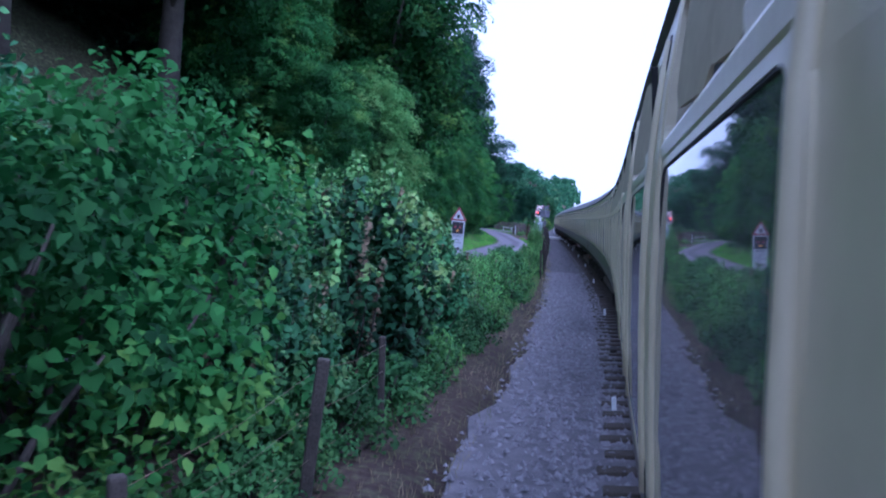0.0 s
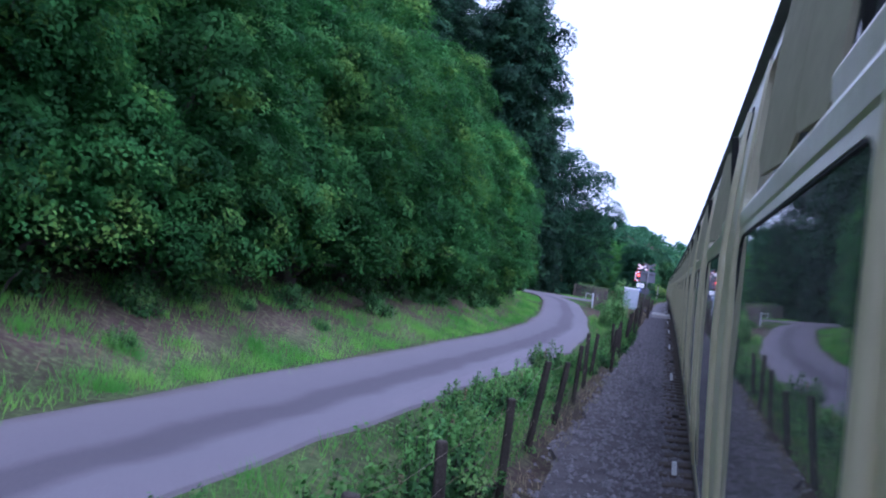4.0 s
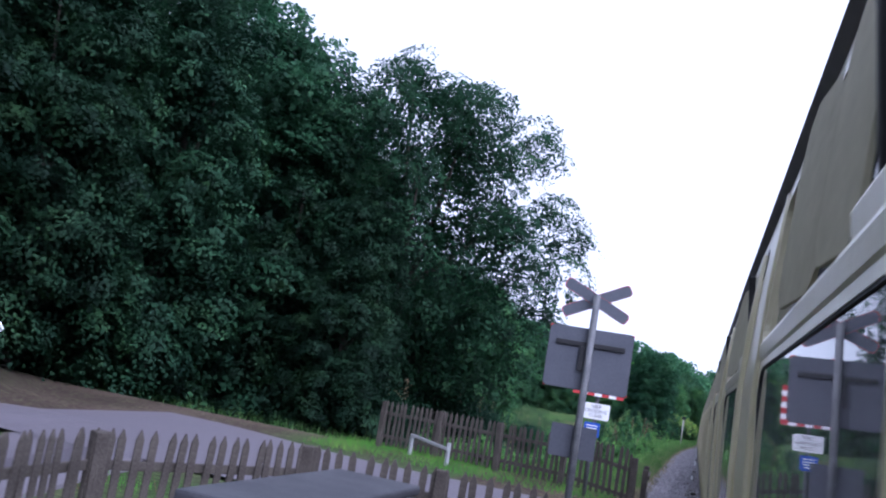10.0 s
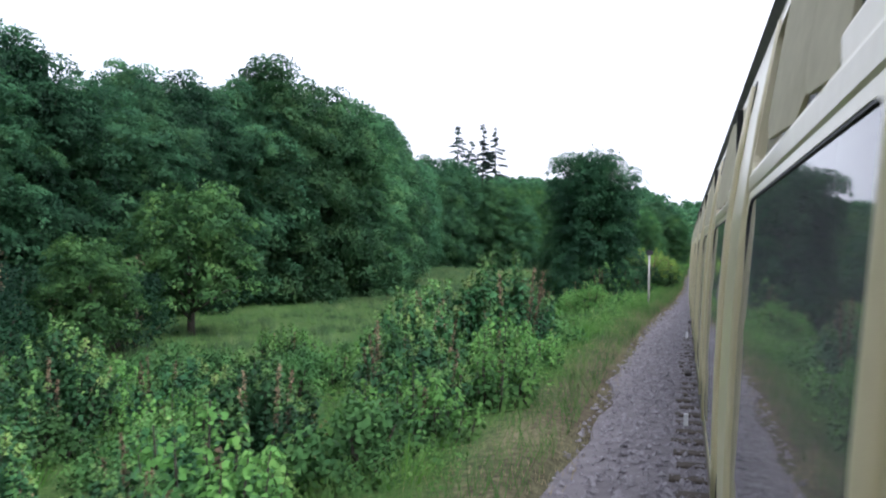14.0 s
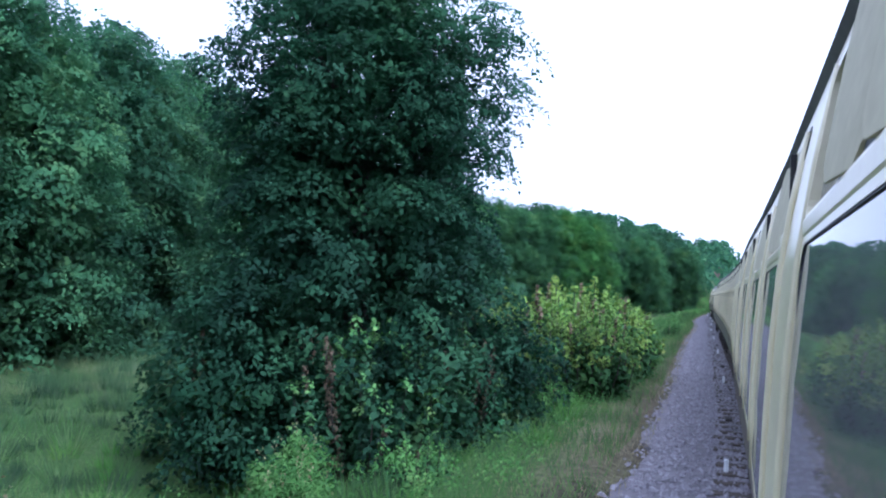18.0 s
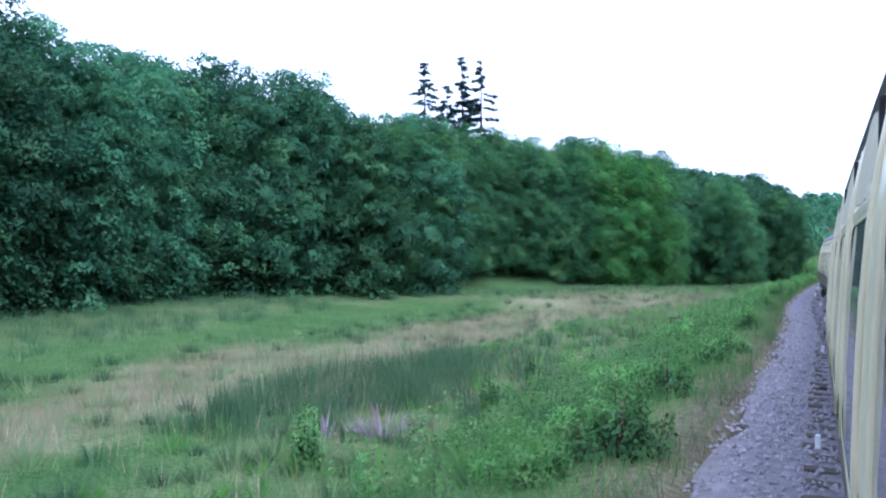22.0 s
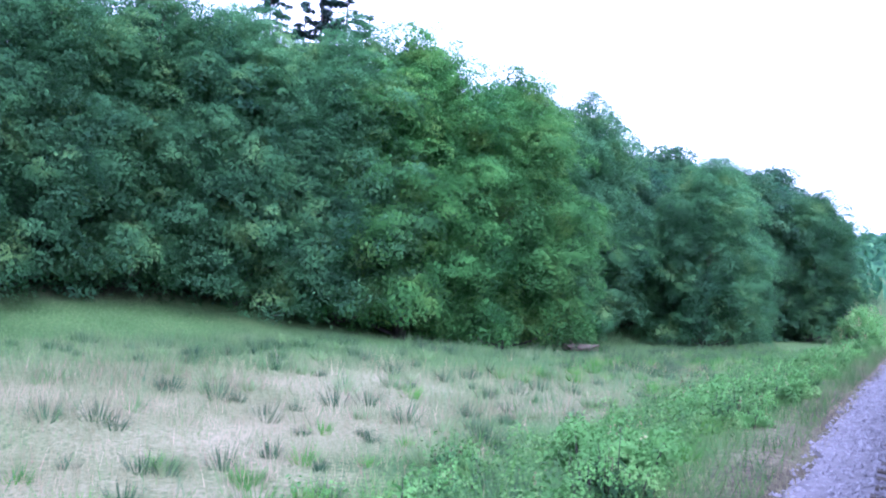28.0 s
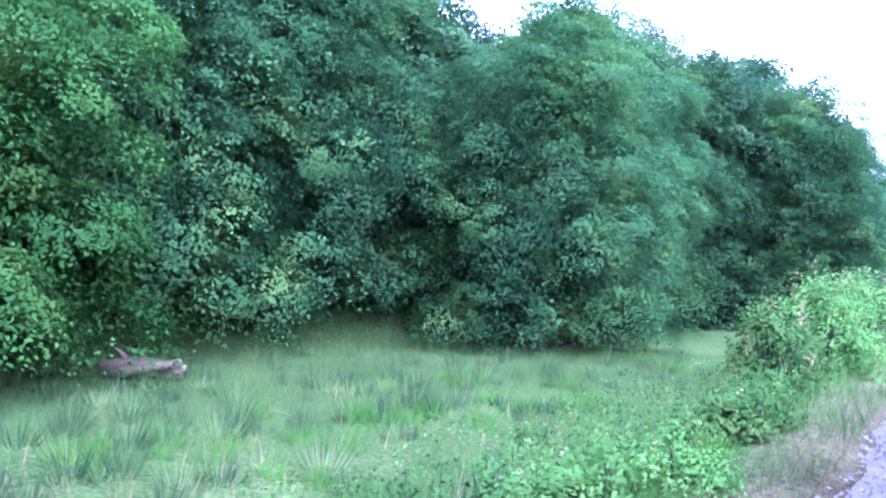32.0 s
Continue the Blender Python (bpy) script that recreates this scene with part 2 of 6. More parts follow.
CREAM = surface("cream_paint", (0.66, 0.605, 0.40), (0.78, 0.715, 0.49), 1.2, 25, 0.28, 0.05, spec=0.5)
# rougher cream, coloured darker because the scoops face away from the sky
SHADED_CREAM = surface("dull_shaded_cream", (0.44, 0.41, 0.28), (0.60, 0.56, 0.40), 2.0, 25, 0.7, 0.05, spec=0.2)
CHOCOLATE = surface("chocolate_paint", (0.10, 0.075, 0.075), (0.16, 0.12, 0.115), 1.2, 25, 0.4, 0.05, spec=0.5)
ROOF_GREY = surface("roof_grey", (0.11, 0.11, 0.12), (0.2, 0.2, 0.21), 1.0, 20, 0.7, 0.1)
UNDER = surface("underframe_black", (0.015, 0.014, 0.013), (0.05, 0.042, 0.035), 3, 30, 0.8, 0.3)
RUBBER = surface("rubber_black", (0.012, 0.012, 0.012), (0.03, 0.03, 0.03), 4, 40, 0.6, 0.1)
STEEL = surface("galvanised_steel", (0.30, 0.31, 0.33), (0.44, 0.45, 0.47), 4, 40, 0.5, 0.1, 0.3)
RAIL = surface("rusty_rail", (0.10, 0.06, 0.04), (0.24, 0.17, 0.12), 2, 30, 0.5, 0.2, 0.6)
WHITE = surface("white_paint", (0.66, 0.68, 0.70), (0.80, 0.81, 0.82), 2, 40, 0.5, 0.05)
CABINET = surface("pale_grey_paint", (0.31, 0.345, 0.41), (0.41, 0.45, 0.51), 1.5, 30, 0.45, 0.05)
SIGNBACK = surface("sign_back_grey", (0.058, 0.063, 0.080), (0.088, 0.094, 0.115), 2, 30, 0.55, 0.05)
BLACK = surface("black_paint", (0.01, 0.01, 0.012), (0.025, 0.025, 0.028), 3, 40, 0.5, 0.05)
# white and red darkened, as the warning sign's face is turned from the light
SHADED_WHITE = surface("shaded_white", (0.24, 0.26, 0.28), (0.40, 0.42, 0.44), 4, 40, 0.55, 0.05)
SIGN_RED = surface("shaded_sign_red", (0.13, 0.03, 0.035), (0.22, 0.05, 0.055), 4, 40, 0.5, 0.02)
RED = surface("red_paint", (0.34, 0.03, 0.035), (0.46, 0.055, 0.055), 3, 40, 0.4, 0.02)
BLUE = surface("blue_paint", (0.015, 0.06, 0.34), (0.03, 0.10, 0.44), 3, 40, 0.4, 0.02)
AMBER = surface("amber_lens", (0.55, 0.25, 0.03), (0.65, 0.33, 0.05), 3, 40, 0.3, 0.0)
CONCRETE = surface("crossing_deck", (0.40, 0.39, 0.38), (0.55, 0.53, 0.52), 1.2, 50, 0.9, 0.3)
GRASS_WOODSIDE = foliage("grass_woodside", (0.050, 0.112, 0.032), (0.094, 0.162, 0.052), (0.165, 0.205, 0.090), 0.3, 0.3, 0.2)
FLOWER_PINK = foliage("flower_pink", (0.10, 0.09, 0.09), (0.26, 0.15, 0.24), (0.36, 0.22, 0.34), 2.0, 0.3, 0.2)
GRASS_SORREL = foliage("grass_sorrel", (0.12, 0.075, 0.05), (0.20, 0.125, 0.09), (0.28, 0.19, 0.14), 0.5, 0.3, 0.2)
GRASS_TUFT = foliage("grass_tuft", (0.018, 0.056, 0.020), (0.042, 0.100, 0.034), (0.09, 0.145, 0.065), 0.8, 0.3, 0.2)
LOG_WOOD = surface("barkless_log", (0.075, 0.058, 0.042), (0.16, 0.13, 0.098), 3, 30, 0.9, 0.6)
SIGNAL_PALE = surface("weathered_concrete", (0.20, 0.20, 0.19), (0.36, 0.35, 0.33), 4, 40, 0.9, 0.3)
LID_GREY = surface("dark_lid_paint", (0.030, 0.031, 0.038), (0.060, 0.062, 0.072), 3, 40, 0.75, 0.1)
SIGNAL_POST = surface("signal_post_grey", (0.06, 0.063, 0.07), (0.13, 0.134, 0.142), 5, 40, 0.6, 0.1)
LEAF_WEED = foliage("leaf_weed", (0.075, 0.190, 0.050), (0.125, 0.265, 0.070), (0.21, 0.33, 0.11), 1.0, 0.5)
STONE = surface("ballast_stone", (0.172, 0.160, 0.176), (0.36, 0.344, 0.364), 8, 60, 0.9, 0.3)
STONE_OLD = surface("dirty_ballast_stone", (0.098, 0.089, 0.096), (0.27, 0.256, 0.272), 5, 60, 0.9, 0.3)
EARTH_OLD = surface("dirty_ballast_bed", (0.045, 0.039, 0.040), (0.13, 0.118, 0.122), 3, 40, 0.95, 0.6)
EARTH = surface("ballast_bed", (0.105, 0.094, 0.100), (0.23, 0.213, 0.225), 3, 40, 0.95, 0.6)


def lamp_red():
    m, n, l, b = material("lit_red_lamp", 0.3)
    b.inputs["Base Color"].default_value = (0.6, 0.02, 0.02, 1)
    b.inputs["Emission Color"].default_value = (1.0, 0.10, 0.06, 1)
    b.inputs["Emission Strength"].default_value = 3.0
    return m


LAMP_ON = lamp_red()


def glass():
    m, n, l, b = material("window_glass", 0.04)
    b.inputs["Base Color"].default_value = (0.34, 0.35, 0.37, 1)
    b.inputs["Transmission Weight"].default_value = 0.82
    b.inputs["IOR"].default_value = 1.5
    no = n.new("ShaderNodeTexNoise")
    no.inputs["Scale"].default_value = 1.6
    co = n.new("ShaderNodeTexCoord")
    l.new(co.outputs["Object"], no.inputs["Vector"])
    r = ramp(n, [(0.3, (0.008, 0.008, 0.008)), (0.75, (0.04, 0.04, 0.04))])
    l.new(no.outputs["Fac"], r.inputs[0])
    l.new(r.outputs[0], b.inputs["Roughness"])
    dust = n.new("ShaderNodeBsdfDiffuse")
    dust.inputs["Color"].default_value = (0.27, 0.27, 0.31, 1)
    film = ramp(n, [(0.3, (0.10, 0.10, 0.10)), (0.7, (0.22, 0.22, 0.22))])
    l.new(no.outputs["Fac"], film.inputs[0])
    mx = n.new("ShaderNodeMixShader")
    l.new(film.outputs[0], mx.inputs[0])
    l.new(b.outputs[0], mx.inputs[1])
    l.new(dust.outputs[0], mx.inputs[2])
    l.new(mx.outputs[0], n["Material Output"].inputs["Surface"])
    return m


GLASS = glass()


def asphalt_material():
    """Lane surface: pale worn wheel tracks, a darker crown, patches and grit."""
    m, n, l, b = material("asphalt", 0.85)
    b.inputs["Specular IOR Level"].default_value = 0.25
    at = n.new("ShaderNodeAttribute")
    at.attribute_name = "across"
    co = n.new("ShaderNodeTexCoord")
    a = n.new("ShaderNodeTexNoise")
    a.inputs["Scale"].default_value, a.inputs["Detail"].default_value = 0.9, 7
    f = n.new("ShaderNodeTexNoise")
    f.inputs["Scale"].default_value, f.inputs["Detail"].default_value = 70.0, 4
    for q in (a, f):
        l.new(co.outputs["Object"], q.inputs["Vector"])
    add = n.new("ShaderNodeMath")
    add.operation = "MULTIPLY_ADD"
    add.inputs[1].default_value = 0.16
    l.new(a.outputs["Fac"], add.inputs[0])
    l.new(at.outputs["Fac"], add.inputs[2])
    tracks = ramp(n, [(0.06, (0.066, 0.055, 0.052)), (0.16, (0.117, 0.106, 0.122)), (0.46, (0.105, 0.096, 0.112)), (0.54, (0.069, 0.062, 0.074)), (0.68, (0.072, 0.065, 0.077)), (0.76, (0.117, 0.108, 0.125)), (1.0, (0.121, 0.110, 0.126))])
    l.new(add.outputs[0], tracks.inputs[0])
    grit = n.new("ShaderNodeHueSaturation")
    k = n.new("ShaderNodeMath")
    k.operation = "MULTIPLY_ADD"
    k.inputs[1].default_value, k.inputs[2].default_value = 0.7, 0.65
    l.new(f.outputs["Fac"], k.inputs[0])
    l.new(k.outputs[0], grit.inputs["Value"])
    l.new(tracks.outputs[0], grit.inputs["Color"])
    l.new(grit.outputs[0], b.inputs["Base Color"])
    bp = n.new("ShaderNodeBump")
    bp.inputs["Strength"].default_value, bp.inputs["Distance"].default_value = 0.4, 0.01
    l.new(f.outputs["Fac"], bp.inputs["Height"])
    l.new(bp.outputs[0], b.inputs["Normal"])
    return m


ASPHALT = asphalt_material()


def earth_material():
    """Soil, fallen leaves darkened for the trees' shade, and short grass, by where the ground lies."""
    m, n, l, b = material("ground", 0.95)
    b.inputs["Specular IOR Level"].default_value = 0.1
    at = n.new("ShaderNodeAttribute")
    at.attribute_name = "cover"
    co = n.new("ShaderNodeTexCoord")
    a = n.new("ShaderNodeTexNoise")
    a.inputs["Scale"].default_value, a.inputs["Detail"].default_value = 0.35, 8
    f = n.new("ShaderNodeTexNoise")
    f.inputs["Scale"].default_value, f.inputs["Detail"].default_value = 9.0, 6
    for q in (a, f):
        l.new(co.outputs["Object"], q.inputs["Vector"])
    soil = ramp(n, [(0.3, (0.024, 0.017, 0.014)), (0.5, (0.056, 0.040, 0.033)), (0.72, (0.125, 0.094, 0.078))])
    green = ramp(n, [(0.3, (0.015, 0.045, 0.010)), (0.5, (0.034, 0.082, 0.018)), (0.72, (0.068, 0.112, 0.032))])
    pale = ramp(n, [(0.3, (0.070, 0.098, 0.036)), (0.5, (0.135, 0.132, 0.070)), (0.72, (0.215, 0.18, 0.115))])
    mx = n.new("ShaderNodeMix")
    mx.inputs[0].default_value = 0.5
    l.new(a.outputs["Fac"], mx.inputs[2])
    l.new(f.outputs["Fac"], mx.inputs[3])
    for q in (soil, green, pale):
        l.new(mx.outputs[0], q.inputs[0])
    sep = n.new("ShaderNodeSeparateColor")
    l.new(at.outputs["Color"], sep.inputs[0])
    prev = soil.outputs[0]
    # fallen leaves, coloured darker to hold the shade under the trees
    shaded_litter = ramp(n, [(0.3, (0.009, 0.009, 0.006)), (0.5, (0.018, 0.016, 0.010)), (0.72, (0.034, 0.030, 0.020))])
    l.new(mx.outputs[0], shaded_litter.inputs[0])
    for chan, col in ((0, shaded_litter), (1, green), (2, pale)):
        wob = n.new("ShaderNodeMath")
        wob.operation = "MULTIPLY_ADD"
        wob.inputs[1].default_value = 1.0
        sub = n.new("ShaderNodeMath")
        sub.operation = "MULTIPLY_ADD"
        sub.inputs[1].default_value, sub.inputs[2].default_value = 1.6, -0.8
        l.new(f.outputs["Fac"], sub.inputs[0])
        l.new(sep.outputs[chan], wob.inputs[0])
        l.new(sub.outputs[0], wob.inputs[2])
        wob.use_clamp = True
        k = n.new("ShaderNodeMix")
        k.data_type = "RGBA"
        l.new(wob.outputs[0], k.inputs[0])
        l.new(prev, k.inputs[6])
        l.new(col.outputs[0], k.inputs[7])
        prev = k.outputs[2]
    l.new(prev, b.inputs["Base Color"])
    bp = n.new("ShaderNodeBump")
    bp.inputs["Strength"].default_value, bp.inputs["Distance"].default_value = 0.6, 0.08
    l.new(f.outputs["Fac"], bp.inputs["Height"])
    l.new(bp.outputs[0], b.inputs["Normal"])
    return m


GROUND = earth_material()


# ---------------------------------------------------------------- building helpers
def mesh_of(name, verts, faces, mat=None, smooth=False):
    me = bpy.data.meshes.new(name)
    me.from_pydata([tuple(v) for v in verts], [], [tuple(f) for f in faces])
    if mat:
        me.materials.append(mat)
    if smooth:
        me.shade_smooth()
    return me


def mesh_np(name, verts, size, mat, soft=None, front=None):
    """A mesh of many loose faces of the same number of corners, from an (n, corners, 3) array.
    front: the way each face looks; soft: the rounded normal of the clump that it belongs to."""
    verts = np.ascontiguousarray(verts, np.float32)
    if front is not None:
        face = np.cross(verts[:, 1] - verts[:, 0], verts[:, -1] - verts[:, 0])
        flip = (face * front).sum(1) < 0
        verts[flip] = verts[flip][:, ::-1]
    v = verts.reshape(-1, 3)
    me = bpy.data.meshes.new(name)
    me.vertices.add(len(v))
    me.vertices.foreach_set("co", v.ravel())
    count = len(v) // size
    me.loops.add(len(v))
    me.loops.foreach_set("vertex_index", np.arange(len(v), dtype=np.int32))
    me.polygons.add(count)
    me.polygons.foreach_set("loop_start", np.arange(0, len(v), size, dtype=np.int32))
    me.update(calc_edges=True)
    if soft is not None:
        face = np.cross(verts[:, 1] - verts[:, 0], verts[:, -1] - verts[:, 0])
        face /= np.linalg.norm(face, axis=1, keepdims=True) + 1e-9
        nor = soft / (np.linalg.norm(soft, axis=1, keepdims=True) + 1e-9) + 0.07 * face
        nor /= np.linalg.norm(nor, axis=1, keepdims=True) + 1e-9
        me.normals_split_custom_set_from_vertices(np.repeat(nor, size, axis=0).astype(np.float32))
    if mat:
        me.materials.append(mat)
    return me


def bm_mesh(name, bm, mat):
    me = bpy.data.meshes.new(name)
    bm.to_mesh(me)
    bm.free()
    me.materials.append(mat)
    return me


def part(name, me, parent, label="", m=None):
    ob = new(name, me)
    ob.parent = parent
    if m is not None:
        ob.matrix_basis = m
    if label:
        ob["label"] = label
    return ob


def box_bm(sx, sy, sz, bevel=0.0, at=(0, 0, 0), bm=None):
    bm = bm or bmesh.new()
    made = bmesh.ops.create_cube(bm, size=1.0, matrix=Matrix.Translation(at) @ Matrix.Diagonal((sx, sy, sz, 1)))
    if bevel:
        edges = list({e for v in made["verts"] for e in v.link_edges})
        bmesh.ops.bevel(bm, geom=edges, offset=bevel, segments=2, affect="EDGES", profile=0.5)
    return bm


def box(name, sx, sy, sz, mat, bevel=0.01, at=(0, 0, 0)):
    return bm_mesh(name, box_bm(sx, sy, sz, bevel, at), mat)


def tube(name, points, radii, mat, sides=8):
    """A round tapered tube through points."""
    pts = [Vector(p) for p in points]
    verts, faces = [], []
    for i, p in enumerate(pts):
        d = (pts[min(i + 1, len(pts) - 1)] - pts[max(i - 1, 0)]).normalized()
        u = d.cross(Vector((0.31, 0.95, 0.05)))
        u = (u if u.length > 0.1 else d.cross(Vector((1, 0, 0)))).normalized()
        w = d.cross(u)
        for k in range(sides):
            a = 2 * math.pi * k / sides
            verts.append(p + radii[i] * (math.cos(a) * u + math.sin(a) * w))
    for i in range(len(pts) - 1):
        for k in range(sides):
            a, b = i * sides + k, i * sides + (k + 1) % sides
            faces.append((a, b, b + sides, a + sides))
    faces.append(tuple(reversed(range(sides))))
    faces.append(tuple(range((len(pts) - 1) * sides, len(pts) * sides)))
    return verts, faces


def tubes(name, list_of, mat, sides=7):
    verts, faces = [], []
    for points, radii in list_of:
        v, f = tube(name, points, radii, mat, sides)
        faces += [tuple(i + len(verts) for i in q) for q in f]
        verts += v
    return mesh_of(name, verts, faces, mat, True)


def empty(name, m, label, category, group="", kind=""):
    ob = new(name)
    ob.empty_display_size = 0.2
    ob.matrix_basis = m
    return tagged(ob, label, category, group, kind)


# ---------------------------------------------------------------- leaves
RNG = np.random.default_rng(7)


def leaves_at(centres, normals, length, width, spread=0.6, droop=0.25):
    """Kite-shaped leaves with a fold: an (n, 4, 3) array."""
    n = len(centres)
    nor = normals + RNG.normal(0, spread, (n, 3))
    nor /= np.linalg.norm(nor, axis=1, keepdims=True) + 1e-9
    a = np.cross(nor, RNG.normal(0, 1, (n, 3)))
    a /= np.linalg.norm(a, axis=1, keepdims=True) + 1e-9
    b = np.cross(nor, a)
    s = RNG.uniform(0.65, 1.3, (n, 1))
    L, W = length * s, width * s
    p0 = centres - a * L * 0.5
    p2 = centres + a * L * 0.5 - np.array([0, 0, 1]) * L * droop
    p1 = centres + b * W * 0.5 + a * L * 0.05 + nor * L * 0.10
    p3 = centres - b * W * 0.5 + a * L * 0.05 + nor * L * 0.10
    return np.stack([p0, p1, p2, p3], 1)


def crown_leaves(centres, normals, length, width, spread=0.6):
    """Small three-cornered leaves for crowns: an (n, 3, 3) array."""
    k = leaves_at(centres, normals, length, width * 2.0, spread)
    return k[:, :3]


def ovate_leaves(centres, normals, length, width, spread=0.6):
    """Broad leaves with rounded sides, folded along the rib: an (n, 6, 3) array."""
    k = leaves_at(centres, normals, length, width, spread)
    p0, p1, p2, p3 = k[:, 0], k[:, 1], k[:, 2], k[:, 3]
    return np.stack([p0, p1 * 0.95 + p0 * 0.25 - p3 * 0.2, p1 * 0.75 + p2 * 0.35 - p3 * 0.1, p2, p3 * 0.75 + p2 * 0.35 - p1 * 0.1, p3 * 0.95 + p0 * 0.25 - p1 * 0.2], 1)


def shell_points(clumps, per, flat=0.55, low=-0.1):
    """Points and normals on the shells of clumps (rows of x, y, z, radius)."""
    cs, ns = [], []
    for x, y, z, r in clumps:
        k = max(6, int(per * r * r))
        d = RNG.normal(0, 1, (k * 2, 3))
        d /= np.linalg.norm(d, axis=1, keepdims=True)
        d = d[d[:, 2] > low + RNG.uniform(-0.25, 0.25, len(d))][:k]
        rad = r * RNG.uniform(0.62, 1.06, (len(d), 1)) * (1 + 0.18 * np.sin(d[:, :1] * 5 + x) + 0.18 * np.sin(d[:, 1:2] * 6 + y))
        p = d * rad
        p[:, 2] *= flat
        cs.append(p + (x, y, z))
        ns.append(d * 0.55 + (0, 0, 0.8))
    return np.concatenate(cs), np.concatenate(ns)


def crown_clumps(height, width, base, count, size, shape="round", hollow=0.45):
    """Boughs spread evenly over the outside of a crown from base to height, and some inside it."""
    def half(h):
        if shape == "round":
            return math.sqrt(max(0.04, 1 - (2 * h - 0.80) ** 2 * 0.70))
        if shape == "skirt":
            return math.sqrt(max(0.03, 1 - h ** 2.6)) * (0.88 + 0.12 * h)
        if shape == "column":
            return (1.04 - 0.33 * float(step(0.12, 0.5, h)) + 0.10 * float(step(0.55, 0.8, h))) * math.sqrt(max(0.05, 1 - max(0.0, h - 0.72) ** 2 / 0.085))
        return 1.0 - 0.9 * h
    hs = np.linspace(0.0, 1.0, 60)
    area = np.cumsum([half(h) * width / 2 + 0.35 for h in hs])
    out = []
    for k in range(count):
        inside = RNG.uniform() < hollow * 0.45
        h = float(np.interp((k + 0.5) / count * area[-1], area, hs)) + RNG.uniform(-0.03, 0.03)
        h = min(1.0, max(0.0, h))
        a = 2.39996 * k + RNG.uniform(-0.35, 0.35)
        q = half(h) * (width / 2 - size * 0.55) * (RNG.uniform(0.35, 0.75) if inside else RNG.uniform(0.88, 1.10))
        out.append((math.cos(a) * q, math.sin(a) * q, base + size * 0.3 + h * (height - base - size * 0.85), size * RNG.uniform(0.7, 1.2)))
    return out


def spray_points(clumps, per, flat=0.75):
    """Leaf places, leaf normals and rounded normals: each bough is a dome of small overlapping sprays."""
    cs, ns, soft = [], [], []
    for x, y, z, r in clumps:
        k = max(24, int(per * r * r))
        sprays = max(9, int(16 + 8 * r))
        d = RNG.normal(0, 1, (sprays * 2, 3))
        d /= np.linalg.norm(d, axis=1, keepdims=True)
        d = d[d[:, 2] > RNG.uniform(-0.5, 0.0, len(d))][:sprays]
        at = d * r * RNG.uniform(0.78, 1.0, (len(d), 1)) * (1, 1, flat)
        nor = d * (0.65, 0.65, 0.4) + (0, 0, 0.7) + RNG.normal(0, 0.2, d.shape)
        nor /= np.linalg.norm(nor, axis=1, keepdims=True)
        a = np.cross(nor, (0.3, 0.5, 0.1))
        a /= np.linalg.norm(a, axis=1, keepdims=True) + 1e-9
        b = np.cross(nor, a)
        m = max(3, k // len(d))
        home = np.repeat(np.arange(len(d)), m)
        rs = (r * 0.36 * RNG.uniform(0.6, 1.35, len(d)))[home][:, None]
        q, ang = np.sqrt(RNG.uniform(0, 1, (len(home), 1))), RNG.uniform(0, 6.283, (len(home), 1))
        side = a[home] * np.cos(ang) + b[home] * np.sin(ang)
        p = at[home] + side * q * rs - nor[home] * 0.45 * rs * q * q + RNG.normal(0, 0.03, (len(home), 3)) * r
        cs.append(p + (x, y, z))
        ns.append(nor[home])
        soft.append(d[home] * 0.85 + nor[home] * 0.2 + side * q * 0.4 + (0, 0, 0.1))
    return np.concatenate(cs), np.concatenate(ns), np.concatenate(soft)


def limbs_to(clumps, trunk_top, base, count, r0):
    rows = []
    picks = RNG.choice(len(clumps), min(count, len(clumps)), replace=False)
    for i in picks:
        x, y, z, r = clumps[i]
        start = np.array([0, 0, max(base * 0.6, min(z - 1.0, trunk_top) * RNG.uniform(0.45, 0.8))])
        end = np.array([x, y, z - r * 0.2]) * (0.9, 0.9, 1)
        mid = (start + end) / 2 + (0, 0, 0.35) + RNG.normal(0, 0.15, 3)
        rows.append(([start, mid, end], [r0, r0 * 0.6, r0 * 0.2]))
    return rows


def tree(name, height, width, base, count, size, per, leaf, mat, label, category="tree", shape="skirt", trunk=0.22, hollow=0.45, inner=True, group="", flat=0.75):
    """A tapered trunk with limbs, and a crown of leafy clumps."""
    ob = empty(name, Matrix(), label, category, group)
    clumps = crown_clumps(height, width, base, count, size, shape, hollow)
    top = height * 0.72
    rows = [([(0, 0, -0.5), (0.08, 0.05, height * 0.3), (-0.1, 0.12, height * 0.55), (0.05, 0, top)], [trunk * 1.35, trunk, trunk * 0.7, trunk * 0.2])]
    rows += limbs_to(clumps, top, base, 9, trunk * 0.42)
    part("trunk", tubes(name + "_trunk", rows, BARK), ob)
    c, n, soft = spray_points(clumps, per, flat)
    arr = crown_leaves(c, n, leaf, leaf * 0.66, 0.26)
    out = c - (0, 0, height * 0.45)
    if inner:
        k = len(c) // 4
        pick = RNG.choice(len(c), k, replace=False)
        mid = c[pick] * (0.62, 0.62, 0.97) + RNG.normal(0, 0.3, (k, 3))
        arr = np.concatenate([arr, crown_leaves(mid, n[pick], leaf * 1.5, leaf * 1.1)])
        soft, out = np.concatenate([soft, soft[pick]]), np.concatenate([out, out[pick]])
    part("crown", mesh_np(name + "_crown", arr, 3, mat, soft, out * (1, 1, 0.5) + soft * 0.5), ob)
    return ob


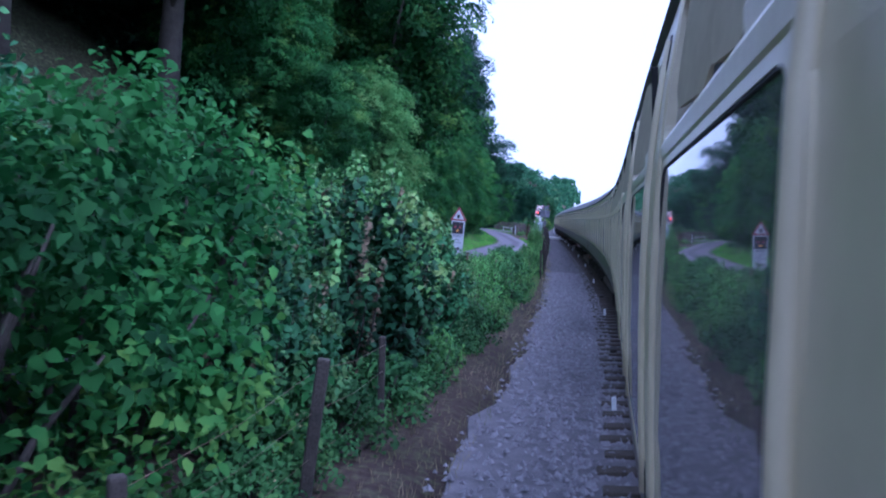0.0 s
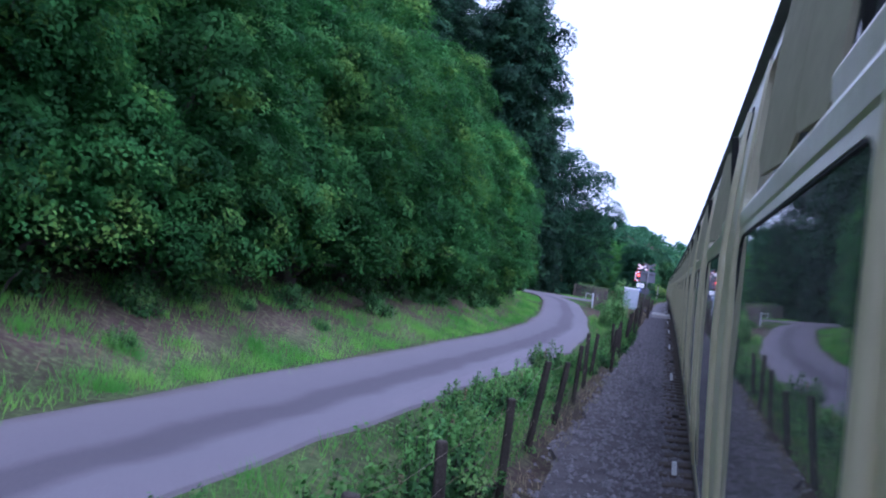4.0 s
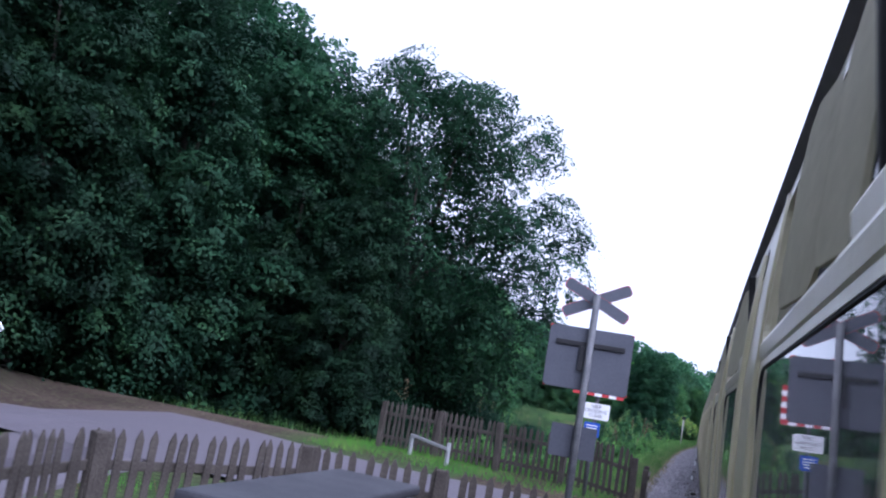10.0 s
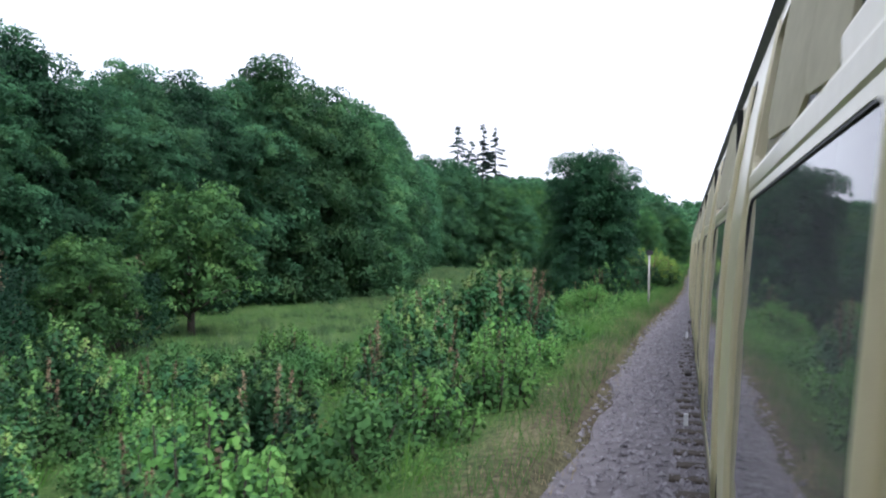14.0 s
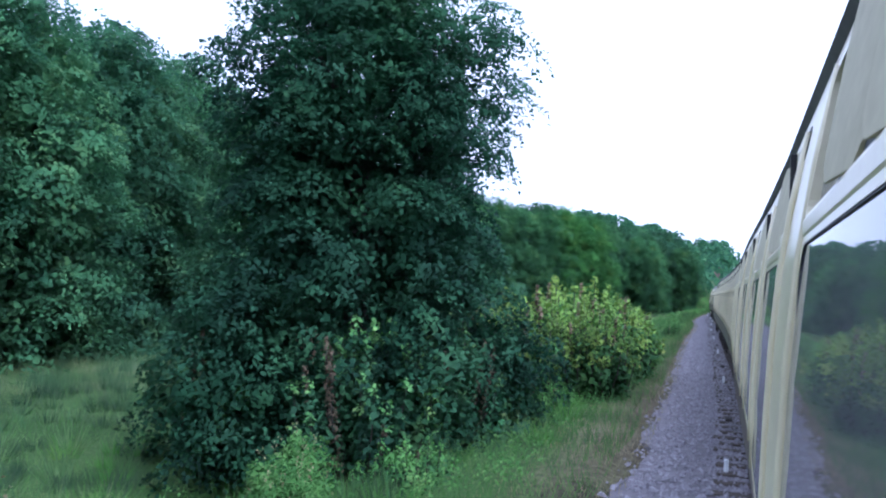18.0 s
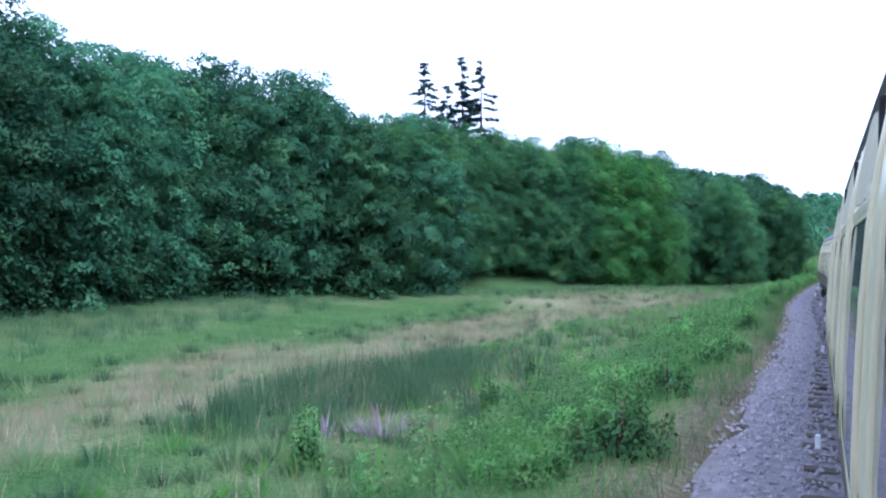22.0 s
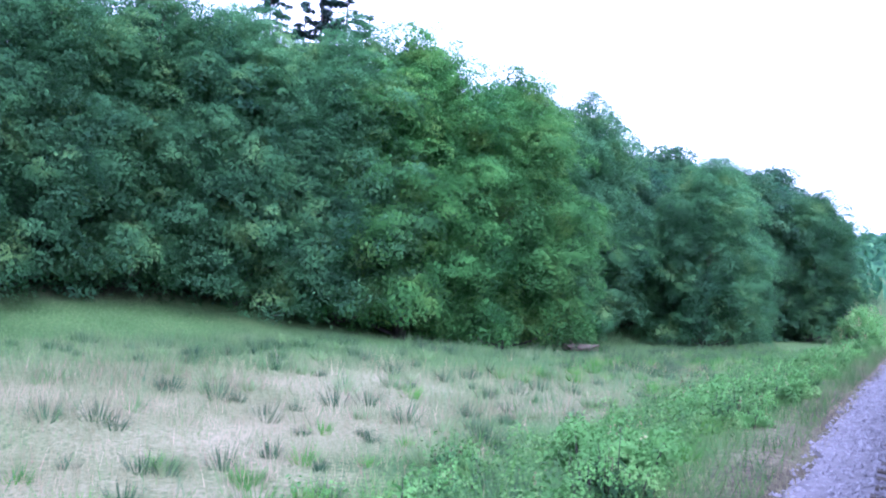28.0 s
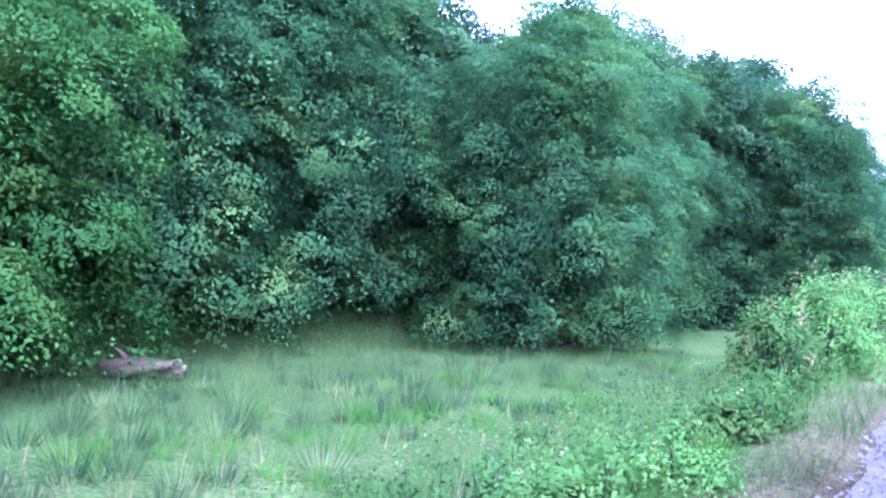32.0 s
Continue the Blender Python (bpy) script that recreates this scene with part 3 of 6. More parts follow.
def bush(name, height, width, count, size, per, leaf, mat, label, mat2=None, group="", category="bush", spikes=0):
    """A many-stemmed bush of leafy clumps down to the ground."""
    ob = empty(name, Matrix(), label, category, group)
    clumps = []
    for i in range(count):
        a, q, h = RNG.uniform(0, 6.283), math.sqrt(RNG.uniform(0, 1)), RNG.uniform(0, 1)
        w = 1.0 - 0.55 * h ** 1.6
        clumps.append((math.cos(a) * q * w * width / 2, math.sin(a) * q * w * width / 2, size * 0.5 + h * (height - size), size * RNG.uniform(0.6, 1.2)))
    rows = []
    for x, y, z, r in clumps[::2]:
        rows.append(([(x * 0.3, y * 0.3, -0.3), (x * 0.7, y * 0.7, z * 0.6), (x, y, z)], [0.035, 0.025, 0.01]))
    part("branchwork", tubes(name + "_stems", rows, BARK, 5), ob)
    c, n = shell_points(clumps, per, 0.9, -0.6)
    arr = ovate_leaves(c, n, leaf, leaf * 0.62)
    k = len(c) // 7
    pick = RNG.choice(len(c), k, replace=False)
    arr = np.concatenate([arr, ovate_leaves(c[pick] * (0.75, 0.75, 0.9), n[pick], leaf * 1.4, leaf * 1.0)])
    soft = np.concatenate([n, n[pick]])
    out = np.concatenate([c, c[pick]])
    part("leaves", mesh_np(name + "_leaves", arr, 6, mat, soft, out + soft * 0.5), ob)
    if mat2 is not None:
        pts = []
        for i in range(spikes):
            x, y, z, r = clumps[RNG.integers(len(clumps))]
            for q in range(14):
                pts.append((x + RNG.normal(0, 0.07), y + RNG.normal(0, 0.07), z + r * 0.6 + q * 0.045))
        pts = np.array(pts)
        up = np.tile((0.2, 0.1, 1.0), (len(pts), 1))
        part("blossom", mesh_np(name + "_blossom", leaves_at(pts, up, leaf * 0.8, leaf * 0.55, 0.8), 4, mat2), ob)["kind"] = "stuff"
    return ob


def shoot_bush(name, height, width, stems, leaf, label, dead=0.12, tip_part=0.3, category="bush", group="bushes beside the line", tip_mat=None, leaf_mat=None):
    """Regrowth of many upright leafy shoots: dark below, pale at the tips, some shoots dead and brown."""
    ob = empty(name, Matrix(), label, category, group)
    sets = {"leaves": ([], []), "tip_growth": ([], []), "dead_growth": ([], [])}
    rows = []
    for k in range(stems):
        a, q = RNG.uniform(0, 6.283), math.sqrt(RNG.uniform(0, 1))
        tip = np.array([math.cos(a) * q * width / 2, math.sin(a) * q * width / 2, height * RNG.uniform(0.62, 1.05) * (1 - 0.42 * q * q)])
        foot = np.array([tip[0] * 0.45, tip[1] * 0.45, -0.2])
        mid = foot * 0.45 + tip * 0.55 + np.array([tip[0], tip[1], 0]) * 0.12
        rows.append(([foot, mid, tip], [0.02, 0.014, 0.005]))
        is_dead = RNG.uniform() < dead
        n = int(np.linalg.norm(tip - foot) / (leaf * 0.42))
        u = np.linspace(0.22, 1.0, n)[:, None]
        axis = (1 - u) ** 2 * foot + 2 * u * (1 - u) * mid + u * u * tip
        for s in range(3):
            ang = RNG.uniform(0, 6.283, n)
            out = np.stack([np.cos(ang), np.sin(ang), 0 * ang], 1)
            reach = leaf * (RNG.uniform(0.5, 2.0, (n, 1)) if not is_dead else 0.3) * (1.15 - 0.75 * u ** 3)
            pts = axis + out * reach + RNG.normal(0, leaf * 0.15, (n, 3))
            nor = out * 0.55 + np.array([0, 0, 0.85])
            top = (u[:, 0] > 1 - tip_part * 0.5) & (q > -1)
            if is_dead:
                sets["dead_growth"][0].append(pts)
                sets["dead_growth"][1].append(nor)
            else:
                sets["leaves"][0].append(pts[~top])
                sets["leaves"][1].append(nor[~top])
                sets["tip_growth"][0].append(pts[top])
                sets["tip_growth"][1].append(nor[top])
    part("branchwork", tubes(name + "_stems", rows, BARK, 4), ob)["kind"] = "stuff"
    for nm, mat, k in (("leaves", leaf_mat or LEAF_SHOOT, 1.0), ("tip_growth", tip_mat or LEAF_TIP, 0.72), ("dead_growth", LEAF_RUST, 0.6)):
        if sets[nm][0]:
            c, n = np.concatenate(sets[nm][0]), np.concatenate(sets[nm][1])
            grown = part(nm, mesh_np(name + "_" + nm, ovate_leaves(c, n, leaf * k, leaf * 0.72 * k, 0.45), 6, mat, n, c * (1, 1, 0.3) + n * 0.5), ob)
            if nm != "leaves":
                grown["kind"] = "stuff"
    return ob


def place(ob, x, y, scale=1.0, turn=None, sink=0.1, stretch=1.0):
    turn = RNG.uniform(0, 360) if turn is None else turn
    m = pose(x, y, float(ground_z(x, y)) - sink, 0, 0, turn)
    c = copy_thing(ob, m)
    c.scale = (scale, scale, scale * stretch)
    return c


def set_first(ob, x, y, scale=1.0, turn=0.0, sink=0.1, stretch=1.0):
    ob.matrix_basis = pose(x, y, float(ground_z(x, y)) - sink, 0, 0, turn) @ Matrix.Diagonal((scale, scale, scale * stretch, 1))


def scatter(ob, spots, sink=0.1):
    """The first spot takes the built thing, the rest take copies. Spots: x, y, scale[, stretch]."""
    for i, (x, y, s, *st) in enumerate(spots):
        h = st[0] if st else 1.0
        if i == 0:
            set_first(ob, x, y, s, RNG.uniform(0, 360), sink, h)
        else:
            place(ob, x, y, s, None, sink, h)


# ---------------------------------------------------------------- ground
def build_ground():
    lat = np.concatenate([np.linspace(-900, -120, 22), np.linspace(-110, -32, 27), np.linspace(-30, -14, 22), np.linspace(-13.4, -3, 36),
                          np.linspace(-2.7, 0.2, 12), [1.5, 3.2, 5, 9, 16, 30, 60, 120, 300, 800]])
    ys = np.concatenate([np.linspace(-400, -40, 14), np.linspace(-32, 360, 262), np.linspace(366, 520, 30), np.linspace(540, 2200, 40)])
    yy, ll = np.meshgrid(ys, lat, indexing="ij")
    xx = line_x(yy) + ll
    zz = ground_z(xx, yy)
    bed = (ll > -1.6) & (ll < 4.6)
    zz = np.where(bed, zz - 0.1, zz)
    n, m = xx.shape
    verts = np.stack([xx, yy, zz], -1).reshape(-1, 3)
    idx = np.arange(n * m).reshape(n, m)
    quads = np.stack([idx[:-1, :-1], idx[:-1, 1:], idx[1:, 1:], idx[1:, :-1]], -1).reshape(-1, 4)
    me = mesh_of("ground", verts, quads, GROUND, True)
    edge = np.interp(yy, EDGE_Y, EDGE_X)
    lane = np.interp(yy, LANE_Y, LANE_X)
    south = 1 - step(121, 131, yy)
    bank = lane - 1.75 - xx
    g_south = 0.8 * step(-1.45, -2.1, ll) * step(26, 32, yy) * (0.75 + 0.5 * rough(xx, yy, 1.3, 3.0)) * (1 - step(86, 92, yy) * (1 - step(-4.5, -5.2, ll))) * (1 - step(0.1, 1.5, bank)) + 0.12 * step(1.7, 3, bank)
    g_north = step(-1.7, -2.8, ll) * (1 - step(6, 9.5, edge - xx))
    yard = step(110, 114, yy) * (1 - step(126, 131, yy)) * step(-8.5, -11, xx) * (1 - step(-20, -24, xx))
    far_side = step(5, 9, ll)
    green = far_side + (1 - far_side) * (g_south * south + g_north * (1 - south)) * (1 - yard)
    pale = (1 - south) * pale_band(xx, yy) * (0.75 + 0.4 * rough(xx, yy, 2.5, 1.0))
    woodside = (1 - south) * step(200, 215, yy) * step(-10, -7, edge - xx) * (1 - step(0, 3, edge - xx)) * (0.32 + 0.3 * rough(xx, yy, 2.0, 5.0)) * (1 - 0.75 * step(300, 315, yy))
    pale = np.maximum(pale, woodside)
    pale = np.where(yy > 400, 0, pale)
    col = me.color_attributes.new("cover", "FLOAT_COLOR", "POINT")
    # where the trees' shade is put into the ground colour
    shaded_litter = step(6.0, 9.5, edge - xx) * (1 - south) + step(0.7, 2.8, bank) * south
    verge = (1 - south) * step(-1.0, -1.3, ll) * (1 - step(-2.1, -2.9, ll)) * (0.50 + 0.45 * rough(xx, yy, 1.2, 4.0))
    pale = np.maximum(pale, verge)
    data = np.stack([shaded_litter, green, pale, 1 + 0 * green], -1).reshape(-1, 4).astype(np.float32)
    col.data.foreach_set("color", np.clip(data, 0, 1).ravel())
    tagged(new("ground", me), "grassy ground with bare brown banks beside the railway", "ground", kind="structure")


build_ground()


def strip(name, ys, left, right, z, mat, label, category, thick=0.12, rows=5):
    """A road or bed: a slab between two edges along y, closed at its sides."""
    ys = np.asarray(ys, float)
    verts, faces = [], []
    k = rows + 2
    for y, a, b in zip(ys, left, right):
        xs = np.linspace(a, b, rows)
        zs = z(xs, np.full(rows, y))
        pts = [(xs[0] - 0.03, y, zs[0] - thick)] + [(x, y, q) for x, q in zip(xs, zs)] + [(xs[-1] + 0.03, y, zs[-1] - thick)]
        verts += pts
    for i in range(len(ys) - 1):
        for j in range(k - 1):
            a = i * k + j
            faces.append((a, a + 1, a + 1 + k, a + k))
    me = mesh_of(name, verts, faces, mat, False)
    wear = me.attributes.new("across", "FLOAT", "POINT")
    wear.data.foreach_set("value", np.tile(np.concatenate([[0.0], np.linspace(0, 0.9, rows), [0.9]]), len(ys)).astype(np.float32))
    return tagged(new(name, me), label, category, kind="structure")


def bed_z(x, y):
    """The ballast: flat shoulder, then leaning with the track."""
    lat = x - line_x(y)
    lean = np.tan(np.radians(np.interp(y, CANT_Y, CANT)))
    return -0.02 - 0.05 * step(-0.6, -1.4, lat) + np.clip(lat - 0.2, 0, 4) * lean * step(0.0, 0.6, lat) * 0.9 - np.clip(lat - 3.2, 0, 3) * 0.5


lane_ys = np.linspace(-55, 113, 120)
lane_mid = np.interp(lane_ys, LANE_Y, LANE_X)
lane_half = 1.3 + 0.06 * rough(lane_ys, lane_ys, 2.0)
strip("road", lane_ys, lane_mid - lane_half + 0.12, lane_mid + lane_half + 0.04 * np.sin(lane_ys * 2.3),
      lambda x, y: ground_z(x, y) + 0.05, ASPHALT, "narrow grey asphalt country lane beside the railway", "road", rows=9)
for y0, y1, mat, lab in ((-40, 43, EARTH, "grey stone ballast bed of the railway line"), (43, 113, EARTH_OLD, "dirty dark ballast bed before the level crossing"), (113, 380, EARTH, "grey stone ballast bed of the railway line")):
    bed_ys = np.linspace(y0, y1, y1 - y0 + 1)
    strip("ballast_bed", bed_ys, line_x(bed_ys) - 1.25 - 0.22 * rough(bed_ys, bed_ys, 1.7) - 0.1 * rough(bed_ys, bed_ys, 0.6, 3), line_x(bed_ys) + 4.4,
          lambda x, y: bed_z(x, y) + 0.012 * rough(x, y, 0.2), mat, lab, "ballast", rows=14)


def build_stones():
    n = 52000
    y = RNG.uniform(-6, 345, n)
    l = -1.45 + 1.95 * RNG.power(1.5, n)
    x = line_x(y) + l
    c = np.stack([x, y, bed_z(x, y) + RNG.uniform(-0.005, 0.025, n)], 1)
    dirs = np.array([(1, 0, 0), (0, 1, 0), (-1, 0, 0), (0, -1, 0), (0, 0, 1)], float)
    pts = c[:, None] + (dirs[None] + RNG.normal(0, 0.25, (n, 5, 3))) * RNG.uniform(0.022, 0.05, (n, 1, 1)) * RNG.uniform(0.7, 1.3, (n, 1, 3))
    tri = pts[:, [[0, 1, 4], [1, 2, 4], [2, 3, 4], [3, 0, 4]]]
    old = np.abs(y + 3 * rough(x, y, 1.0) - 76) < 33
    for mat, keep, lab in ((STONE, ~old, "loose grey crushed ballast stones beside the track"), (STONE_OLD, old, "dirty dark ballast stones beside the track")):
        tagged(new("ballast_stones", mesh_np("ballast_stones", tri[keep].reshape(-1, 3, 3), 3, mat)), lab, "stones", kind="stuff")


build_stones()


# ---------------------------------------------------------------- track
def build_track():
    track = empty("railway_track", Matrix(), "railway track with rusty rails on dark sleepers", "track", kind="structure")
    ys = np.arange(-30, 372, 2.0)
    for off, nm in ((0.83, "rail"), (2.27, "rail")):
        prof = [(-0.07, 0.0), (0.07, 0.0), (0.02, 0.03), (0.02, 0.10), (0.035, 0.115), (0.035, 0.15), (-0.035, 0.15), (-0.035, 0.115), (-0.02, 0.10), (-0.02, 0.03)]
        verts, faces = [], []
        for y in ys:
            verts += [on_line(y, off + a, 0.02 + b) for a, b in prof]
        k = len(prof)
        for i in range(len(ys) - 1):
            for j in range(k):
                a, b = i * k + j, i * k + (j + 1) % k
                faces.append((a, b, b + k, a + k))
        part(nm, mesh_of(nm, verts, faces, RAIL), track)
    me = box("sleeper", 2.6, 0.25, 0.16, POST_WOOD, 0.015)
    rest = []
    sy = np.arange(-8, 345, 0.68)
    for i, y in enumerate(sy):
        a = math.degrees(math.atan2(float(line_x(y + 1) - line_x(y - 1)), 2.0))
        m = pose(*on_line(y, 1.22 + RNG.uniform(-0.05, 0.05), -0.07), 0, -float(np.interp(y, CANT_Y, CANT)), -a + RNG.uniform(-1, 1))
        if i < 300:
            part("sleeper", me, track, m=m)
        else:
            rest.append(np.array([m @ v.co for v in me.vertices]))
    nv = len(me.vertices)
    fs = [tuple(p.vertices) for p in me.polygons]
    part("sleepers", mesh_of("sleepers", np.concatenate(rest), [tuple(v + k * nv for v in f) for k in range(len(rest)) for f in fs], POST_WOOD), track)


build_track()


# ---------------------------------------------------------------- the train, standing along the line
SIDE = [(0.21, 1.02), (0.15, 1.25), (0.125, 1.60), (0.125, 1.95), (0.14, 2.35), (0.16, 2.62), (0.185, 2.80), (0.215, 2.98), (0.245, 3.12), (0.275, 3.24)]
SIDE = [(0.82 * a, EYE + 0.82 * (z - EYE)) for a, z in SIDE]
WIN = 0.66          # half length of a window


def side_at(z):
    return float(np.interp(z, [q[1] for q in SIDE], [q[0] for q in SIDE]))


def line_frame(y, lat=0.0, z=0.0):
    """A frame on the line: x out to the right, y ahead."""
    a = math.atan2(float(line_x(y + 1.0) - line_x(y - 1.0)), 2.0)
    lean = float(np.interp(y, CANT_Y, CANT))
    return pose(float(line_x(y)), y, EYE, 0, 0, -math.degrees(a)) @ pose(0, 0, 0, 0, -lean, 0) @ Matrix.Translation((lat, 0, z - EYE))


def rim(name, z0, z1, half, width, proud, mat, corner=0.07):
    """A rounded window rim that follows the bend of the side."""
    out, inn = [], []
    for (hx, lo, hi, r, dst) in ((half + width, z0 - width, z1 + width, corner + width, out), (half, z0, z1, corner, inn)):
        for cx, cz, a0 in ((hx - r, hi - r, 0), (-hx + r, hi - r, 90), (-hx + r, lo + r, 180), (hx - r, lo + r, 270)):
            for k in range(5):
                a = radians(a0 + 22.5 * k)
                dst.append((cx + r * math.cos(a), cz + r * math.sin(a)))
    n = len(out)
    verts, faces = [], []
    for ring, back in ((out, 0.0), (out, -proud), (inn, -proud), (inn, 0.012)):
        verts += [(side_at(z) + back, y, z) for y, z in ring]
    for k in range(3):
        for i in range(n):
            a, b = k * n + i, k * n + (i + 1) % n
            faces.append((a, b, b + n, a + n))
    return mesh_of(name, verts, faces, mat)


def pane_mesh(name, z0, z1, half, back, mat=GLASS):
    zs = np.linspace(z0, z1, 4)
    verts = [(side_at(z) + back + d, s * half, z) for d in (0, 0.006) for z in zs for s in (-1, 1)]
    faces = []
    for k in range(3):
        a = 2 * k
        faces += [(a, a + 2, a + 3, a + 1), (a + 8, a + 9, a + 11, a + 10)]
    faces += [(0, 1, 9, 8), (6, 14, 15, 7), (0, 8, 10, 2), (2, 10, 12, 4), (4, 12, 14, 6), (1, 3, 11, 9), (3, 5, 13, 11), (5, 7, 15, 13)]
    return mesh_of(name, verts, faces, mat)


def scoop_mesh(name, y0, y1, z0, z1, proud):
    """An upright air scoop: a plate with rounded corners that stands out from the side at its far edge."""
    r, n, m = 0.03, 9, 7
    verts, faces = [], []
    for back in (0.0, 0.007):
        for i in range(n):
            u = i / (n - 1)
            y = y0 + (y1 - y0) * u
            cut = r * (1 - math.sqrt(max(0.0, 1 - max(0.0, 1 - min(y - y0, y1 - y) / r) ** 2)))
            for k in range(m):
                z = z0 + cut + (z1 - z0 - 2 * cut) * k / (m - 1)
                verts.append((side_at(z) - 0.003 - proud * u ** 0.8 + back, y, z))
    for i in range(n - 1):
        for k in range(m - 1):
            a = i * m + k
            faces += [(a, a + 1, a + m + 1, a + m), (a + n * m, a + n * m + m, a + n * m + m + 1, a + n * m + 1)]
    ring = [k for k in range(m)] + [i * m + m - 1 for i in range(1, n)] + [(n - 1) * m + k for k in range(m - 2, -1, -1)] + [i * m for i in range(n - 2, 0, -1)]
    for a, b in zip(ring, ring[1:] + ring[:1]):
        faces.append((a, a + n * m, b + n * m, b))
    return mesh_of(name, verts, faces, SHADED_CREAM)


AHEAD = 1.27       # a window's centre ahead of its fifth of a second
W0, W1, T0, T1 = 1.80, 2.612, 2.668, 2.965
RIM_MAIN = rim("window_rim", W0, W1, WIN, 0.05, 0.006, CREAM)
GASKET = rim("rim_gasket", W0 - 0.05, T1 + 0.025, WIN + 0.05, 0.022, 0.003, RUBBER)
SEAL_MAIN = rim("window_seal", W0 + 0.004, W1 - 0.004, WIN - 0.004, 0.005, 0.005, RUBBER, 0.06)
RIM_TOP = rim("toplight_rim", T0, T1, WIN, 0.020, 0.010, CREAM, 0.035)
PANE_MAIN = pane_mesh("pane", W0 - 0.005, W1 + 0.005, WIN + 0.004, -0.003)
PANE_TOP = pane_mesh("toplight_pane", T0 - 0.005, T1 + 0.005, WIN + 0.004, 0.012)
TRANSOM = box("transom", 0.045, WIN * 2 + 0.06, 0.042, CREAM, 0.008, (side_at(2.645) + 0.012, 0, 2.646))
# dark strip added as the shadow line below the transom
TRANSOM_SHADE = box("drip_gap", 0.02, WIN * 2 - 0.02, 0.006, RUBBER, 0.002, (side_at(2.61) + 0.008, 0, 2.618))
CATCH = box("vent_catch", 0.018, 0.24, 0.045, CREAM, 0.008, (side_at(2.69) - 0.002, -0.52, 2.682))
SCOOP_A = scoop_mesh("air_scoop", -0.08, 0.14, T0 + 0.002, T1 + 0.02, 0.024)
SCOOP_B = scoop_mesh("air_scoop", -0.385, -0.235, T0 + 0.002, T1 + 0.02, 0.018)
# black sheet over the glass, added for the shade behind the scoops
SCOOP_SHADE = pane_mesh("scoop_gap", T0 - 0.004, T1 + 0.004, 0.245, 0.002, BLACK)
SLIDER = box("slider_edge", 0.02, 0.02, T1 - T0, RUBBER, 0.004, (side_at(2.82) + 0.002, -0.41, (T0 + T1) / 2))
BEAD_Z = np.linspace(W0 - 0.04, T1 + 0.02, 7)
BEADS = [tubes("window_bead", [([(side_at(z) - 0.006, s * (WIN + 0.03), z) for z in BEAD_Z], [0.011] * 7)], CREAM, 8) for s in (-1, 1)]


def bogie(parent, y, coach_frame):
    """A bogie: frame, four wheels, axle boxes, springs."""
    m = line_frame(y, 1.55, 0)
    bg = part("bogie", box("bogie_frame", 2.1, 2.9, 0.16, UNDER, 0.03, (0, 0, 0.62)), parent, "black steel bogie", m)
    wheel = bmesh.new()
    bmesh.ops.create_cone(wheel, cap_ends=True, segments=20, radius1=0.46, radius2=0.46, depth=0.13, matrix=pose(0, 0, 0, 0, 90, 0))
    wheel = bm_mesh("wheel", wheel, RAIL)
    axle = box("axle_box", 0.2, 0.26, 0.3, UNDER, 0.03)
    spring = box("leaf_spring", 0.1, 0.95, 0.09, UNDER, 0.02)
    for dy in (-1.3, 1.3):
        for dx in (-0.72, 0.72):
            part("wheel", wheel, bg, m=pose(dx, dy, 0.24 + 0.46))
        part("axle_box", axle, bg, m=pose(-1.12, dy, 0.62))
        part("spring", spring, bg, m=pose(-1.1, dy, 0.44))
    return bg


